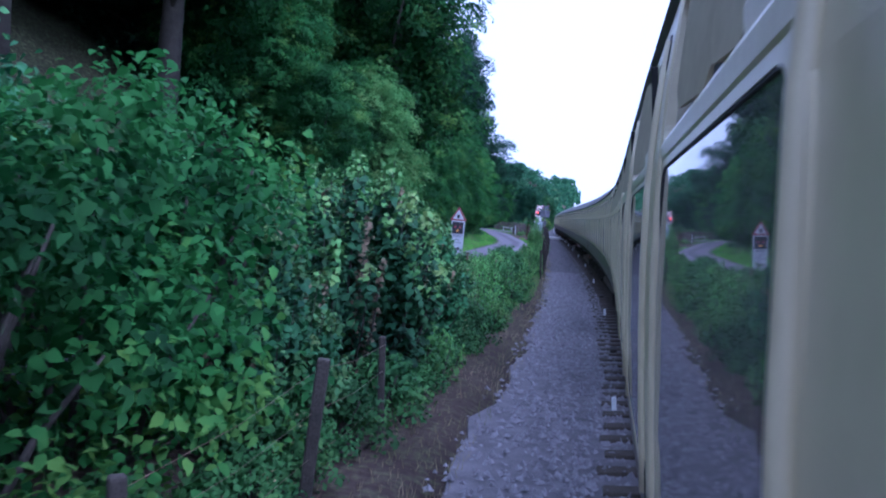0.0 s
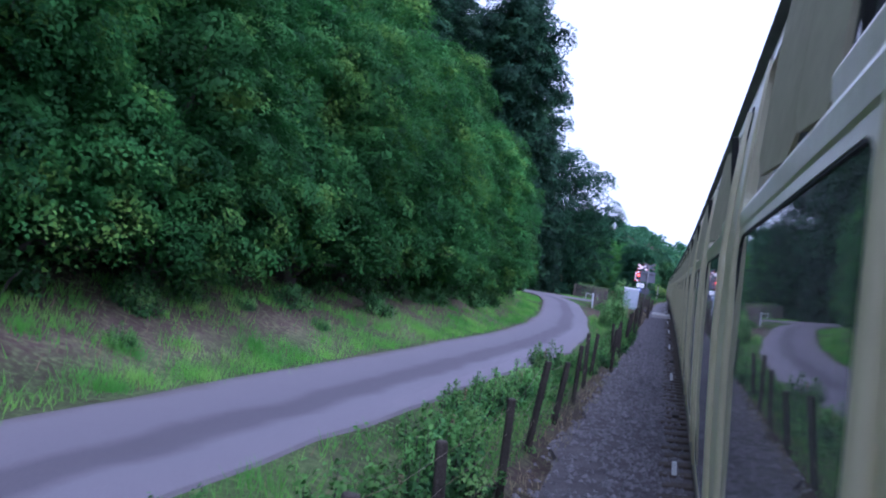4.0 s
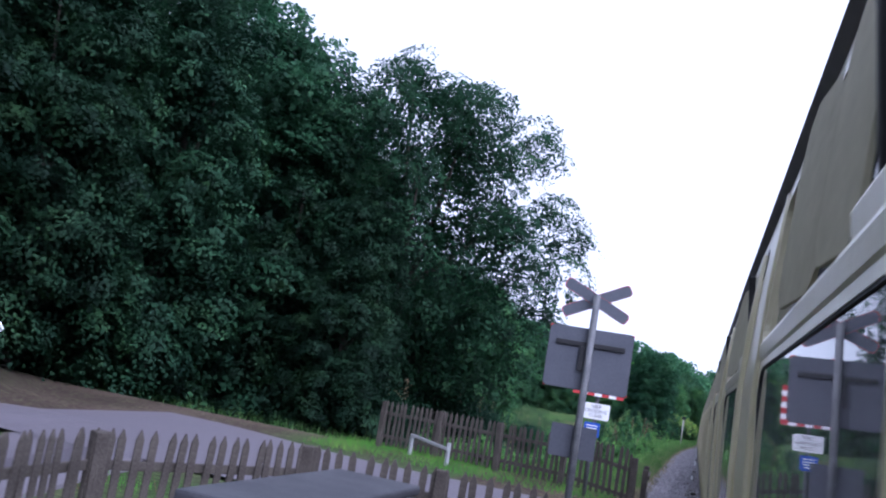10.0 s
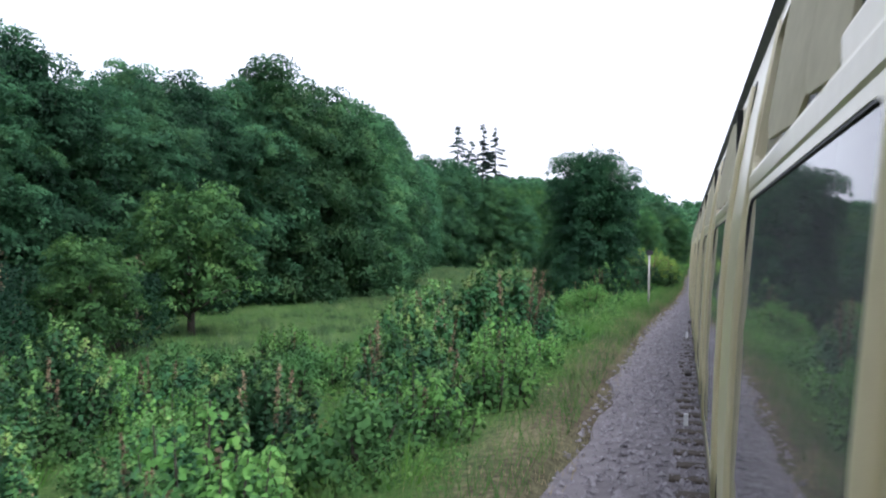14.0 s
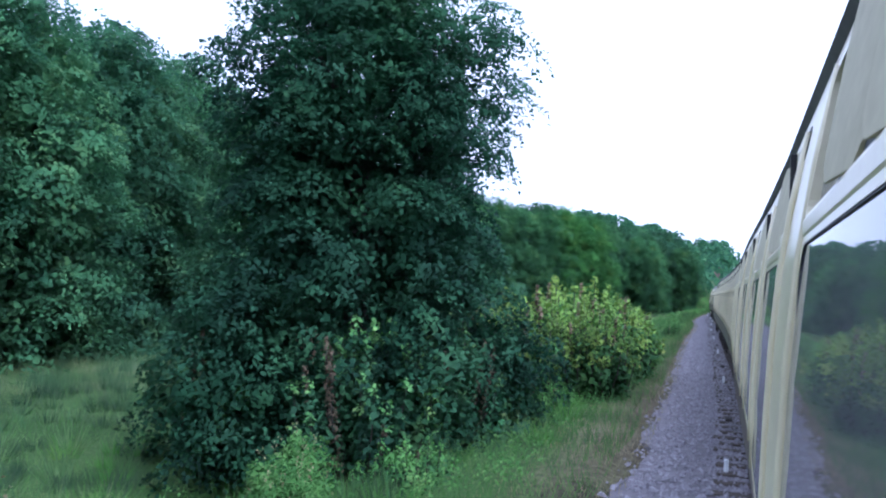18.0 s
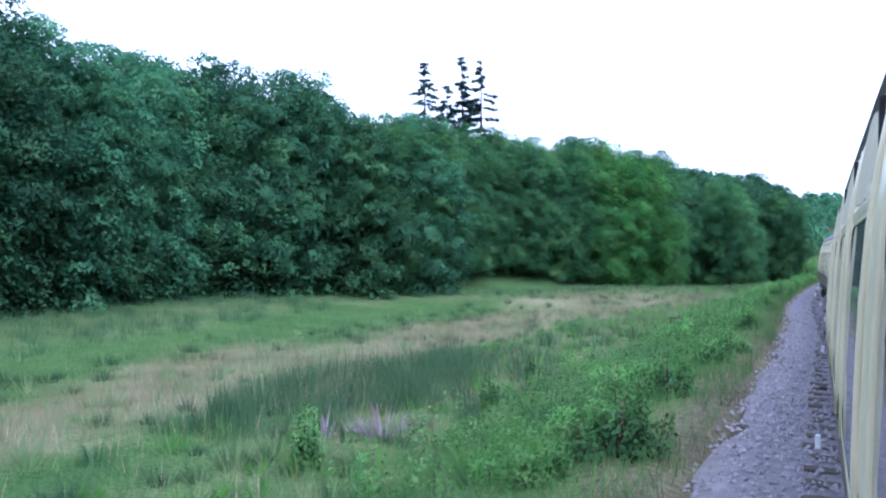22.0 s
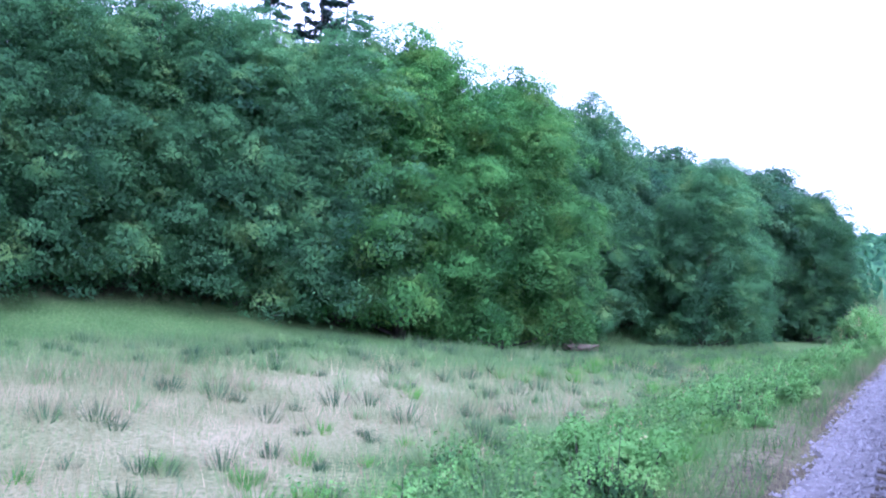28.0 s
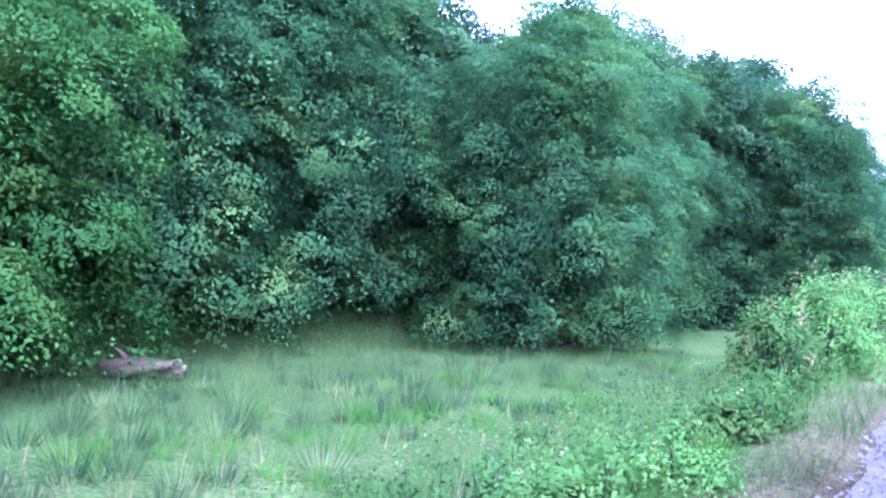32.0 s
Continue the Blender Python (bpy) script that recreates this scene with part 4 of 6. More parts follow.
def build_coach(index, j0, bays=10):
    """One coach: windows stand at every fifth of a second of the run."""
    wins = [float(along((j0 + k) / 5)) + AHEAD for k in range(bays)]
    y0 = (float(along((j0 - 1) / 5)) + AHEAD + wins[0]) / 2 + 0.17
    y1 = (float(along((j0 + bays) / 5)) + AHEAD + wins[-1]) / 2 - 0.17
    coach = empty("railway_coach", Matrix(), "cream and chocolate railway coach with sliding top windows", "railway coach", "coaches of the train")
    # the side nearest the walk, with its openings
    cuts = sorted([y0, y1] + [w + s * (WIN + 0.0) for w in wins for s in (-1, 1)])
    ups, lows = [], []
    for (rows_z, mat, nm) in ((SIDE[2:], CREAM, "side_panel"), (SIDE[:3], CHOCOLATE, "lower_panel")):
        zs = sorted({round(q[1], 4) for q in rows_z} | ({W0, W1, T0, T1} if nm == "side_panel" else set()))
        verts, faces, at = [], [], {}
        for i, y in enumerate(cuts):
            for k, z in enumerate(zs):
                at[i, k] = len(verts)
                verts.append(on_line(y, side_at(z), z))
        for i in range(len(cuts) - 1):
            mid = (cuts[i] + cuts[i + 1]) / 2
            gap = any(abs(mid - w) < WIN for w in wins)
            for k in range(len(zs) - 1):
                zc = (zs[k] + zs[k + 1]) / 2
                if nm == "side_panel" and gap and (W0 < zc < W1 or T0 < zc < T1):
                    continue
                faces.append((at[i, k], at[i, k + 1], at[i + 1, k + 1], at[i + 1, k]))
        me = mesh_of(nm, verts, faces, mat)
        p = part(nm, me, coach, "cream upper side" if nm == "side_panel" else "chocolate brown lower side")
        th = p.modifiers.new("thick", "SOLIDIFY")
        th.thickness, th.offset = 0.03, -1.0
    # roof, far side, floor and ends
    ys = np.linspace(y0, y1, 8)
    prof = [(0.225, 3.107), (0.205, 3.13), (0.30, 3.24), (0.55, 3.46), (1.0, 3.64), (1.55, 3.70), (2.1, 3.64), (2.48, 3.48), (2.70, 3.28), (2.76, 3.107)]
    verts = [on_line(y, a, z) for y in ys for a, z in prof]
    k = len(prof)
    faces = [(i * k + j, i * k + j + 1, (i + 1) * k + j + 1, (i + 1) * k + j) for i in range(7) for j in range(k - 1)]
    faces += [tuple(range(k)), tuple(range(7 * k, 8 * k))]
    part("roof", mesh_of("roof", verts, faces, ROOF_GREY, False), coach, "grey curved roof")
    hull = [(2.76, 3.107), (2.95, 2.4), (3.03, 1.7), (2.9, 1.286), (0.19, 1.286)]
    verts = [on_line(y, a, z) for y in ys for a, z in hull]
    k = len(hull)
    faces = [(i * k + j, i * k + j + 1, (i + 1) * k + j + 1, (i + 1) * k + j) for i in range(7) for j in range(k - 1)]
    part("floor_and_far_side", mesh_of("hull", verts, faces, CHOCOLATE), coach, "brown far side and floor")
    for y, nm in ((y0 + 0.01, "end_wall"), (y1 - 0.01, "end_wall")):
        pts = SIDE + [(1.0, 3.60), (1.55, 3.66), (2.1, 3.60), (2.74, 3.10), (2.93, 2.4), (2.97, 1.7), (2.88, 1.286)]
        part(nm, mesh_of(nm, [on_line(y, a + 0.01, z) for a, z in pts], [tuple(range(len(pts)))], UNDER), coach)
    part("gangway", box("gangway", 1.0, 0.36, 2.0, RUBBER, 0.03), coach, "black bellows gangway", line_frame(y1 + 0.17, 1.55, 2.1))
    part("solebar", mesh_of("solebar", [on_line(y, a, z) for y in ys for a, z in ((0.26, 1.25), (0.26, 1.05), (0.40, 1.05))],
                            [(3 * i + j, 3 * i + j + 1, 3 * i + j + 4, 3 * i + j + 3) for i in range(7) for j in range(2)], UNDER), coach, "black steel solebar")
    for w in wins:
        m = line_frame(w)
        win = part("window", RIM_MAIN, coach, "coach window in a raised cream rim", m)
        part("pane", PANE_MAIN, win)
        part("seal", SEAL_MAIN, win)
        part("transom", TRANSOM, win)
        for bead_me in BEADS:
            part("bead", bead_me, win, "rounded cream beading")
        part("gasket", GASKET, win)
        part("drip_gap", TRANSOM_SHADE, win)
        part("vent_catch", CATCH, win)
        part("scoop_gap", SCOOP_SHADE, win, "black sheet standing in for shade behind the scoops", pose(0, -0.03, 0))
        part("slider_edge", SLIDER, win)
        part("toplight_rim", RIM_TOP, win)
        part("toplight_pane", PANE_TOP, win)
        part("air_scoop", SCOOP_A, win)
        part("air_scoop", SCOOP_B, win)
    for k in (1.2, 8.2):
        bogie(coach, wins[0] + (wins[-1] - wins[0]) * k / 9.4, None)
    for k in (0, 5):
        yb = wins[k] + 0.55
        stepme = box("footstep", 0.10, 0.3, 0.05, UNDER, 0.01)
        part("footstep", stepme, coach, m=line_frame(yb + 4.0, 0.10, 0.62))
        part("marker_bracket", box("marker_bracket", 0.05, 0.05, 0.14, WHITE, 0.01), coach, "white painted bracket", line_frame(yb, 0.06, 0.62))


for c in range(-1, 16):
    build_coach(c, 9 + 10 * c)


# ---------------------------------------------------------------- crossing, signs and fences
def text_mesh(words, size, mat):
    cu = bpy.data.curves.new("words", "FONT")
    cu.body, cu.size, cu.align_x, cu.align_y, cu.extrude = words, size, "CENTER", "CENTER", 0.002
    ob = bpy.data.objects.new("words", cu)
    me = bpy.data.meshes.new_from_object(ob)
    bpy.data.objects.remove(ob)
    me.materials.clear()
    me.materials.append(mat)
    return me


def plate(name, w, h, mat, thick=0.012, corner=0.04, y=0.0):
    """A sign plate in the x-z plane, rounded, facing -y."""
    r = min(corner, w / 2 - 0.001, h / 2 - 0.001)
    ring = []
    for cx, cz, a0 in ((w / 2 - r, h / 2 - r, 0), (-w / 2 + r, h / 2 - r, 90), (-w / 2 + r, -h / 2 + r, 180), (w / 2 - r, -h / 2 + r, 270)):
        for k in range(4):
            a = radians(a0 + 30 * k)
            ring.append((cx + r * math.cos(a), cz + r * math.sin(a)))
    n = len(ring)
    verts = [(x, y, z) for x, z in ring] + [(x, y + thick, z) for x, z in ring]
    faces = [tuple(reversed(range(n))), tuple(range(n, 2 * n))] + [(i, (i + 1) % n, (i + 1) % n + n, i + n) for i in range(n)]
    return mesh_of(name, verts, [tuple(reversed(f)) for f in faces], mat)


def ring_tube(z0, z1, r, mat, name="pole"):
    return tubes(name, [([(0, 0, z0), (0, 0, (z0 + z1) / 2), (0, 0, z1)], [r, r, r])], mat, 12)


def crossing_signal(x, y, turn, lit, label):
    """A level-crossing road light: post, board with red and white border, two hooded lamps, crossed arms, plates."""
    ob = empty("level_crossing_signal", pose(x, y, float(ground_z(x, y)) + 0.16, 0, 0, turn), label, "crossing light", "crossing lights")
    part("post", ring_tube(-0.6, 3.45, 0.05, SIGNAL_POST, "signal_post"), ob)
    bd = part("backboard", plate("backboard", 1.16, 0.86, BLACK, 0.02, 0.06), ob, "black board, grey at the back", pose(0, -0.10, 2.55))
    part("back_sheet", plate("back_sheet", 1.15, 0.85, SIGNBACK, 0.012, 0.06, 0.021), bd)
    part("back_rail", box("back_rail", 0.95, 0.03, 0.07, BLACK, 0.008, (0, 0.045, 0.20)), bd)
    n_h, n_v = 7, 5
    for k in range(n_h):
        for s in (-1, 1):
            part("border_block", box("border_block", 1.16 / n_h - 0.002, 0.012, 0.12, RED if k % 2 == 0 else WHITE, 0.002), bd,
                 m=pose(-0.58 + 1.16 / n_h * (k + 0.5), -0.008, s * 0.37))
    for k in range(n_v):
        for s in (-1, 1):
            part("border_block", box("border_block", 0.12, 0.012, 0.62 / n_v - 0.002, WHITE if k % 2 == 0 else RED, 0.002), bd,
                 m=pose(s * 0.52, -0.008, -0.31 + 0.62 / n_v * (k + 0.5)))
    for k, s in enumerate((-1, 1)):
        hood = bmesh.new()
        bmesh.ops.create_cone(hood, cap_ends=False, segments=20, radius1=0.125, radius2=0.125, depth=0.2, matrix=pose(0, -0.10, 0, 90, 0, 0))
        bmesh.ops.delete(hood, geom=[f for f in hood.faces if f.calc_center_median().z < -0.06], context="FACES")
        lampob = part("lamp_hood", bm_mesh("lamp_hood", hood, BLACK), bd, "black lamp hood", pose(s * 0.27, -0.01, 0.10))
        lens = bmesh.new()
        bmesh.ops.create_cone(lens, cap_ends=True, segments=20, radius1=0.105, radius2=0.08, depth=0.03, matrix=pose(0, -0.02, 0, 90, 0, 0))
        part("lens", bm_mesh("lens", lens, LAMP_ON if (lit and k == 0) else BLACK), lampob, "lit red lens" if (lit and k == 0) else "dark lens")
    for s in (-1, 1):
        arm = part("cross_arm", plate("cross_arm", 1.0, 0.16, RED, 0.012, 0.05), ob, "white arm with red edges", pose(0, -0.09 - 0.014 * (s > 0), 3.38, 0, s * 26, 0))
        part("white_face", plate("white_face", 0.94, 0.11, WHITE, 0.006, 0.04, -0.007), arm)
        part("arm_back", plate("arm_back", 0.98, 0.15, SIGNBACK, 0.004, 0.05, 0.0125), arm)
    return ob


sig_a = crossing_signal(-1.42, 110.72, 186, False, "level crossing light seen from its grey back on a steel post")
sig_b = crossing_signal(-2.28, 119.4, 8, True, "level crossing light with red lamp lit, red and white border")
kp = part("keep_clear_plate", plate("keep_clear_plate", 0.62, 0.36, WHITE, 0.01, 0.03), sig_b, "white plate with black words", pose(0, -0.08, 1.78))
for k, wds in enumerate(("KEEP", "CROSSING", "CLEAR")):
    part("words", text_mesh(wds, 0.105, BLACK), kp, "black lettering", pose(0, -0.004, 0.105 - 0.105 * k, 90, 0, 0))
bp = part("blue_plate", plate("blue_plate", 0.36, 0.32, BLUE, 0.01, 0.02), sig_b, "blue plate with pale lines", pose(-0.04, -0.08, 1.36))
for k in range(4):
    part("line_of_writing", box("line_of_writing", 0.26 - 0.04 * (k % 2), 0.004, 0.02, WHITE, 0.001), bp, m=pose(0, -0.004, 0.09 - 0.06 * k))
part("lower_plate", plate("lower_plate", 0.62, 0.44, SIGNBACK, 0.01, 0.02), sig_a, "plain grey plate seen from its back", pose(0.05, -0.08, 1.42))
part("back_bracket", box("back_bracket", 0.07, 0.05, 0.34, BLACK, 0.01), sig_a, "black bracket behind the board", pose(0.10, -0.04, 2.55))


def warning_sign(x, y, turn):
    """The lane's warning: a triangle over a tall board with an amber lamp picture and words."""
    ob = empty("level_crossing_warning_sign", pose(x, y, float(ground_z(x, y)), 0, 0, turn), "weathered warning triangle over a white level crossing board, colours darkened for shade", "road sign")
    ob.scale = (0.86, 0.86, 0.84)
    part("post", ring_tube(-0.3, 2.45, 0.04, STEEL), ob)
    tri = lambda r, yy: [(r * math.sin(a), yy, r * math.cos(a)) for a in (0, 2.094, 4.189)]
    for nm, r, yy, mat in (("triangle", 0.40, -0.06, SIGN_RED), ("triangle_face", 0.27, -0.073, SHADED_WHITE)):
        v = tri(r, yy) + tri(r, yy + 0.01)
        part(nm, mesh_of(nm, v, [(0, 1, 2), (5, 4, 3), (0, 3, 4, 1), (1, 4, 5, 2), (2, 5, 3, 0)], mat), ob, "red bordered triangle" if r > 0.3 else "white face", pose(0, 0, 2.50))
    part("symbol", box("symbol", 0.12, 0.006, 0.15, BLACK, 0.01, (0, -0.078, 2.48)), ob, "black symbol")
    bd = part("board", plate("board", 0.56, 1.35, SHADED_WHITE, 0.012, 0.03), ob, "white board", pose(0, -0.06, 1.62))
    lamp = part("lamp_panel", plate("lamp_panel", 0.46, 0.5, BLACK, 0.008, 0.02), bd, "black panel", pose(0, -0.009, 0.38))
    for s in (-1, 1):
        c = bmesh.new()
        bmesh.ops.create_cone(c, cap_ends=True, segments=14, radius1=0.055, radius2=0.05, depth=0.02, matrix=pose(s * 0.1, -0.01, 0.03, 90, 0, 0))
        part("lamp", bm_mesh("lamp", c, SIGN_RED), lamp)
    c = bmesh.new()
    bmesh.ops.create_cone(c, cap_ends=True, segments=14, radius1=0.05, radius2=0.045, depth=0.02, matrix=pose(0, -0.01, -0.12, 90, 0, 0))
    part("lamp", bm_mesh("lamp", c, AMBER), lamp)
    part("words", text_mesh("STOP", 0.15, BLACK), bd, "black lettering", pose(0, -0.003, 0.03, 90, 0, 0))
    part("words", text_mesh("when", 0.10, BLACK), bd, "black lettering", pose(0, -0.003, -0.11, 90, 0, 0))
    part("words", text_mesh("lights show", 0.09, BLACK), bd, "black lettering", pose(0, -0.003, -0.23, 90, 0, 0))
    arr = [(-0.16, -0.004, -0.47), (-0.16, -0.004, -0.53), (0.05, -0.004, -0.53), (0.05, -0.004, -0.58), (0.17, -0.004, -0.50), (0.05, -0.004, -0.42), (0.05, -0.004, -0.47)]
    part("arrow", mesh_of("arrow", arr, [tuple(range(7))], BLACK), bd, "black arrow")
    return ob


warning_sign(-3.4, 31.3, -4)


def cabinet(x, y, turn, w, d, h, mat, lid, label, doors=2, hasp=0):
    ob = empty("trackside_cabinet", pose(x, y, float(ground_z(x, y)), 0, 0, turn), label, "cabinet", "trackside cabinets")
    part("plinth", box("plinth", w * 0.96, d * 0.96, 0.2, CONCRETE, 0.02, (0, 0, 0.05)), ob, "concrete plinth")
    part("body", box("body", w, d, h, mat, 0.015, (0, 0, 0.15 + h / 2)), ob)
    part("lid", box("lid", w + 0.1, d + 0.12, 0.07, lid, 0.02, (0, 0, 0.15 + h + 0.035)), ob, "overhanging lid")
    for k in range(doors):
        dw = w / doors
        dr = part("door", box("door", dw - 0.02, 0.025, h - 0.1, mat, 0.006), ob, "", pose(-w / 2 + dw * (k + 0.5), -d / 2 - 0.014, 0.15 + h / 2))
        for z in (-0.36, 0.36):
            part("hinge", box("hinge", 0.10, 0.02, 0.035, STEEL, 0.004, ((-1 if k == 0 else 1) * (dw / 2 - 0.05), -0.02, z * h)), dr)
        if k == doors - 1:
            part("handle", box("handle", 0.16, 0.03, 0.03, STEEL, 0.006, (-dw / 2 + 0.1, -0.03, 0.0)), dr, "metal door handle")
    for k in range(hasp):
        part("lid_clip", box("lid_clip", 0.02, 0.05, 0.025, STEEL, 0.004, (w / 2 + 0.055, -d / 2 + d * (k + 0.5) / hasp, 0.15 + h - 0.02)), ob)
    part("vent_slot", box("vent_slot", 0.24, 0.01, 0.06, BLACK, 0.004, (0.08, -d / 2 * 0.96 - 0.004, 0.07)), ob, "dark slot")
    return ob


cabinet(-1.93, 99.95, -3, 0.92, 0.5, 1.5, CABINET, WHITE, "pale grey two-door trackside cabinet with a white lid", 2)
cabinet(-1.95, 103.6, 0, 0.56, 2.0, 1.12, CABINET, LID_GREY, "grey trackside cabinet with a dark overhanging lid", 1, 6)


def picket_fence(points, height, label, group, gap=0.15, rails=2):
    """A paling fence through points: posts, two rails a bay, pointed pales."""
    ob = empty("picket_fence", Matrix(), label, "fence", group)
    pale = mesh_of("pale", [(-0.04, 0, 0), (0.04, 0, 0), (0.04, 0, height - 0.09), (0, 0, height), (-0.04, 0, height - 0.09),
                            (-0.04, 0.02, 0), (0.04, 0.02, 0), (0.04, 0.02, height - 0.09), (0, 0.02, height), (-0.04, 0.02, height - 0.09)],
                   [(4, 3, 2, 1, 0), (5, 6, 7, 8, 9), (0, 1, 6, 5), (1, 2, 7, 6), (2, 3, 8, 7), (3, 4, 9, 8), (4, 0, 5, 9)], TIMBER)
    post = box("post", 0.14, 0.14, height + 0.5, TIMBER, 0.015)
    for (xa, ya), (xb, yb) in zip(points, points[1:]):
        length = math.hypot(xb - xa, yb - ya)
        turn = math.degrees(math.atan2(yb - ya, xb - xa))
        bays = max(1, round(length / 1.9))
        for b in range(bays + 1):
            x, y = xa + (xb - xa) * b / bays, ya + (yb - ya) * b / bays
            part("post", post, ob, m=pose(x, y, float(ground_z(x, y)) + height / 2 - 0.22, RNG.uniform(-2, 2), RNG.uniform(-2, 2), turn))
        for b in range(bays):
            u0, u1 = b / bays, (b + 1) / bays
            p0 = Vector((xa + (xb - xa) * u0, ya + (yb - ya) * u0, 0))
            p1 = Vector((xa + (xb - xa) * u1, ya + (yb - ya) * u1, 0))
            p0.z, p1.z = float(ground_z(p0.x, p0.y)), float(ground_z(p1.x, p1.y))
            for z in (0.3, height - 0.28)[:rails]:
                mid = (p0 + p1) / 2
                part("rail", box("rail", (p1 - p0).length, 0.05, 0.09, TIMBER, 0.01), ob,
                     m=pose(mid.x, mid.y, mid.z + z, 0, -math.degrees(math.atan2(p1.z - p0.z, length / bays)), turn) @ Matrix.Translation((0, 0.055, 0)))
        n = int(length / gap)
        for k in range(n):
            u = (k + 0.5) / n
            x, y = xa + (xb - xa) * u, ya + (yb - ya) * u
            part("pale", pale, ob, m=pose(x, y, float(ground_z(x, y)) + 0.06, RNG.uniform(-2, 2), RNG.uniform(-2.5, 2.5), turn))
    return ob


picket_fence([(-4.3, 99.6), (-4.6, 102.4), (-4.9, 105.4), (-3.9, 107.7), (-0.95, 108.3)], 1.1, "weathered grey picket fence along the crossing lane", "crossing fences")
picket_fence([(-8.2, 121.6), (-1.3, 120.2)], 1.2, "weathered grey picket fence beyond the level crossing", "crossing fences")


def rail_fence_end(x, y, turn):
    ob = empty("rail_fence", pose(x, y, float(ground_z(x, y)), 0, 0, turn), "short weathered two-rail fence end beside the track", "fence", "crossing fences")
    for k in (0, 1):
        part("post", box("post", 0.13, 0.13, 1.35, TIMBER, 0.015, (0, 1.5 * k, 0.5)), ob)
    for z in (0.5, 1.0):
        part("rail", box("rail", 0.05, 1.7, 0.1, TIMBER, 0.01, (0.08, 0.75, z)), ob)
    return ob


def white_post(x, y):
    ob = empty("marker_post", pose(x, y, float(ground_z(x, y)), 2, -3, 10), "white painted wooden marker post at the end of the fence", "post")
    part("post", box("white_post", 0.11, 0.11, 1.25, SHADED_WHITE, 0.02, (0, 0, 0.4)), ob)
    return ob


white_post(-4.35, 99.2)
rail_fence_end(-1.05, 120.4, 3)
rail_fence_end(-0.85, 106.7, 3)


def wire_fence():
    """Old leaning posts with sagging wires between the lane and the line."""
    ob = empty("wire_fence", Matrix(), "old leaning wooden fence posts with sagging wire", "fence")
    rows = []
    prev = None
    for k, y in enumerate(np.concatenate([[4.2, 6.9, 9.6], np.arange(37.5, 62, 2.7), np.arange(63.6, 96, 2.1)])):
        x = float(line_x(y)) - 1.30 - 0.25 * (y < 62) - 0.65 * (y < 20) + RNG.uniform(-0.08, 0.08)
        h = RNG.uniform(1.05, 1.3)
        z = float(ground_z(x, y))
        me = box("post", 0.09 + RNG.uniform(-0.02, 0.02), 0.09, h + 0.4, FENCE_WOOD, 0.02)
        part("post", me, ob, m=pose(x, y, z + h / 2 - 0.2, RNG.uniform(-6, 6), RNG.uniform(-5, 5), RNG.uniform(0, 40)))
        if prev is not None and y - prev[1] < 5:
            for q in (0.35, 0.65, 0.92):
                a, b = Vector((prev[0], prev[1], prev[2] + q * prev[3])), Vector((x, y, z + q * h))
                rows.append(([a, (a + b) / 2 - Vector((0, 0, 0.05)), b], [0.0022] * 3))
        prev = (x, y, z, h)
    for row in rows:
        part("wire", tubes("wire", [row], RAIL, 4), ob, "thin rusty wire")


wire_fence()


def finger_post(x, y):
    ob = empty("finger_post", pose(x, y, float(ground_z(x, y)), 0, 0, 12), "white wooden finger post with two direction arms", "signpost")
    part("post", ring_tube(-0.3, 2.05, 0.045, WHITE), ob)
    for turn, z in ((-20, 1.45), (172, 1.62)):
        v = [(0.05, 0, -0.11), (1.0, 0, -0.11), (1.12, 0, 0), (1.0, 0, 0.11), (0.05, 0, 0.11)]
        v += [(a, 0.03, c) for a, b, c in v]
        arm = part("arm", mesh_of("arm", v, [(0, 1, 2, 3, 4), (9, 8, 7, 6, 5), (0, 5, 6, 1), (1, 6, 7, 2), (2, 7, 8, 3), (3, 8, 9, 4), (4, 9, 5, 0)], WHITE), ob, "white arm", pose(0, -0.015, z, 0, 0, turn))
        for k in range(2):
            part("line_of_writing", box("line_of_writing", 0.3, 0.006, 0.07, BLACK, 0.001, (0.32 + 0.4 * k, -0.003 if turn < 90 else 0.033, 0)), arm)
    return ob


finger_post(-12.4, 110.9)


def board_post(x, y):
    ob = empty("lineside_sign_post", pose(x, y, float(ground_z(x, y)), 0, 0, -4), "tall grey concrete lineside post with a dark board", "signpost")
    part("post", ring_tube(-0.3, 2.55, 0.05, SIGNAL_PALE), ob)
    part("board", plate("board", 0.3, 0.24, BLACK, 0.015, 0.02), ob, "dark board", pose(0.02, -0.07, 2.55))
    return ob


board_post(-2.25, 185.3)


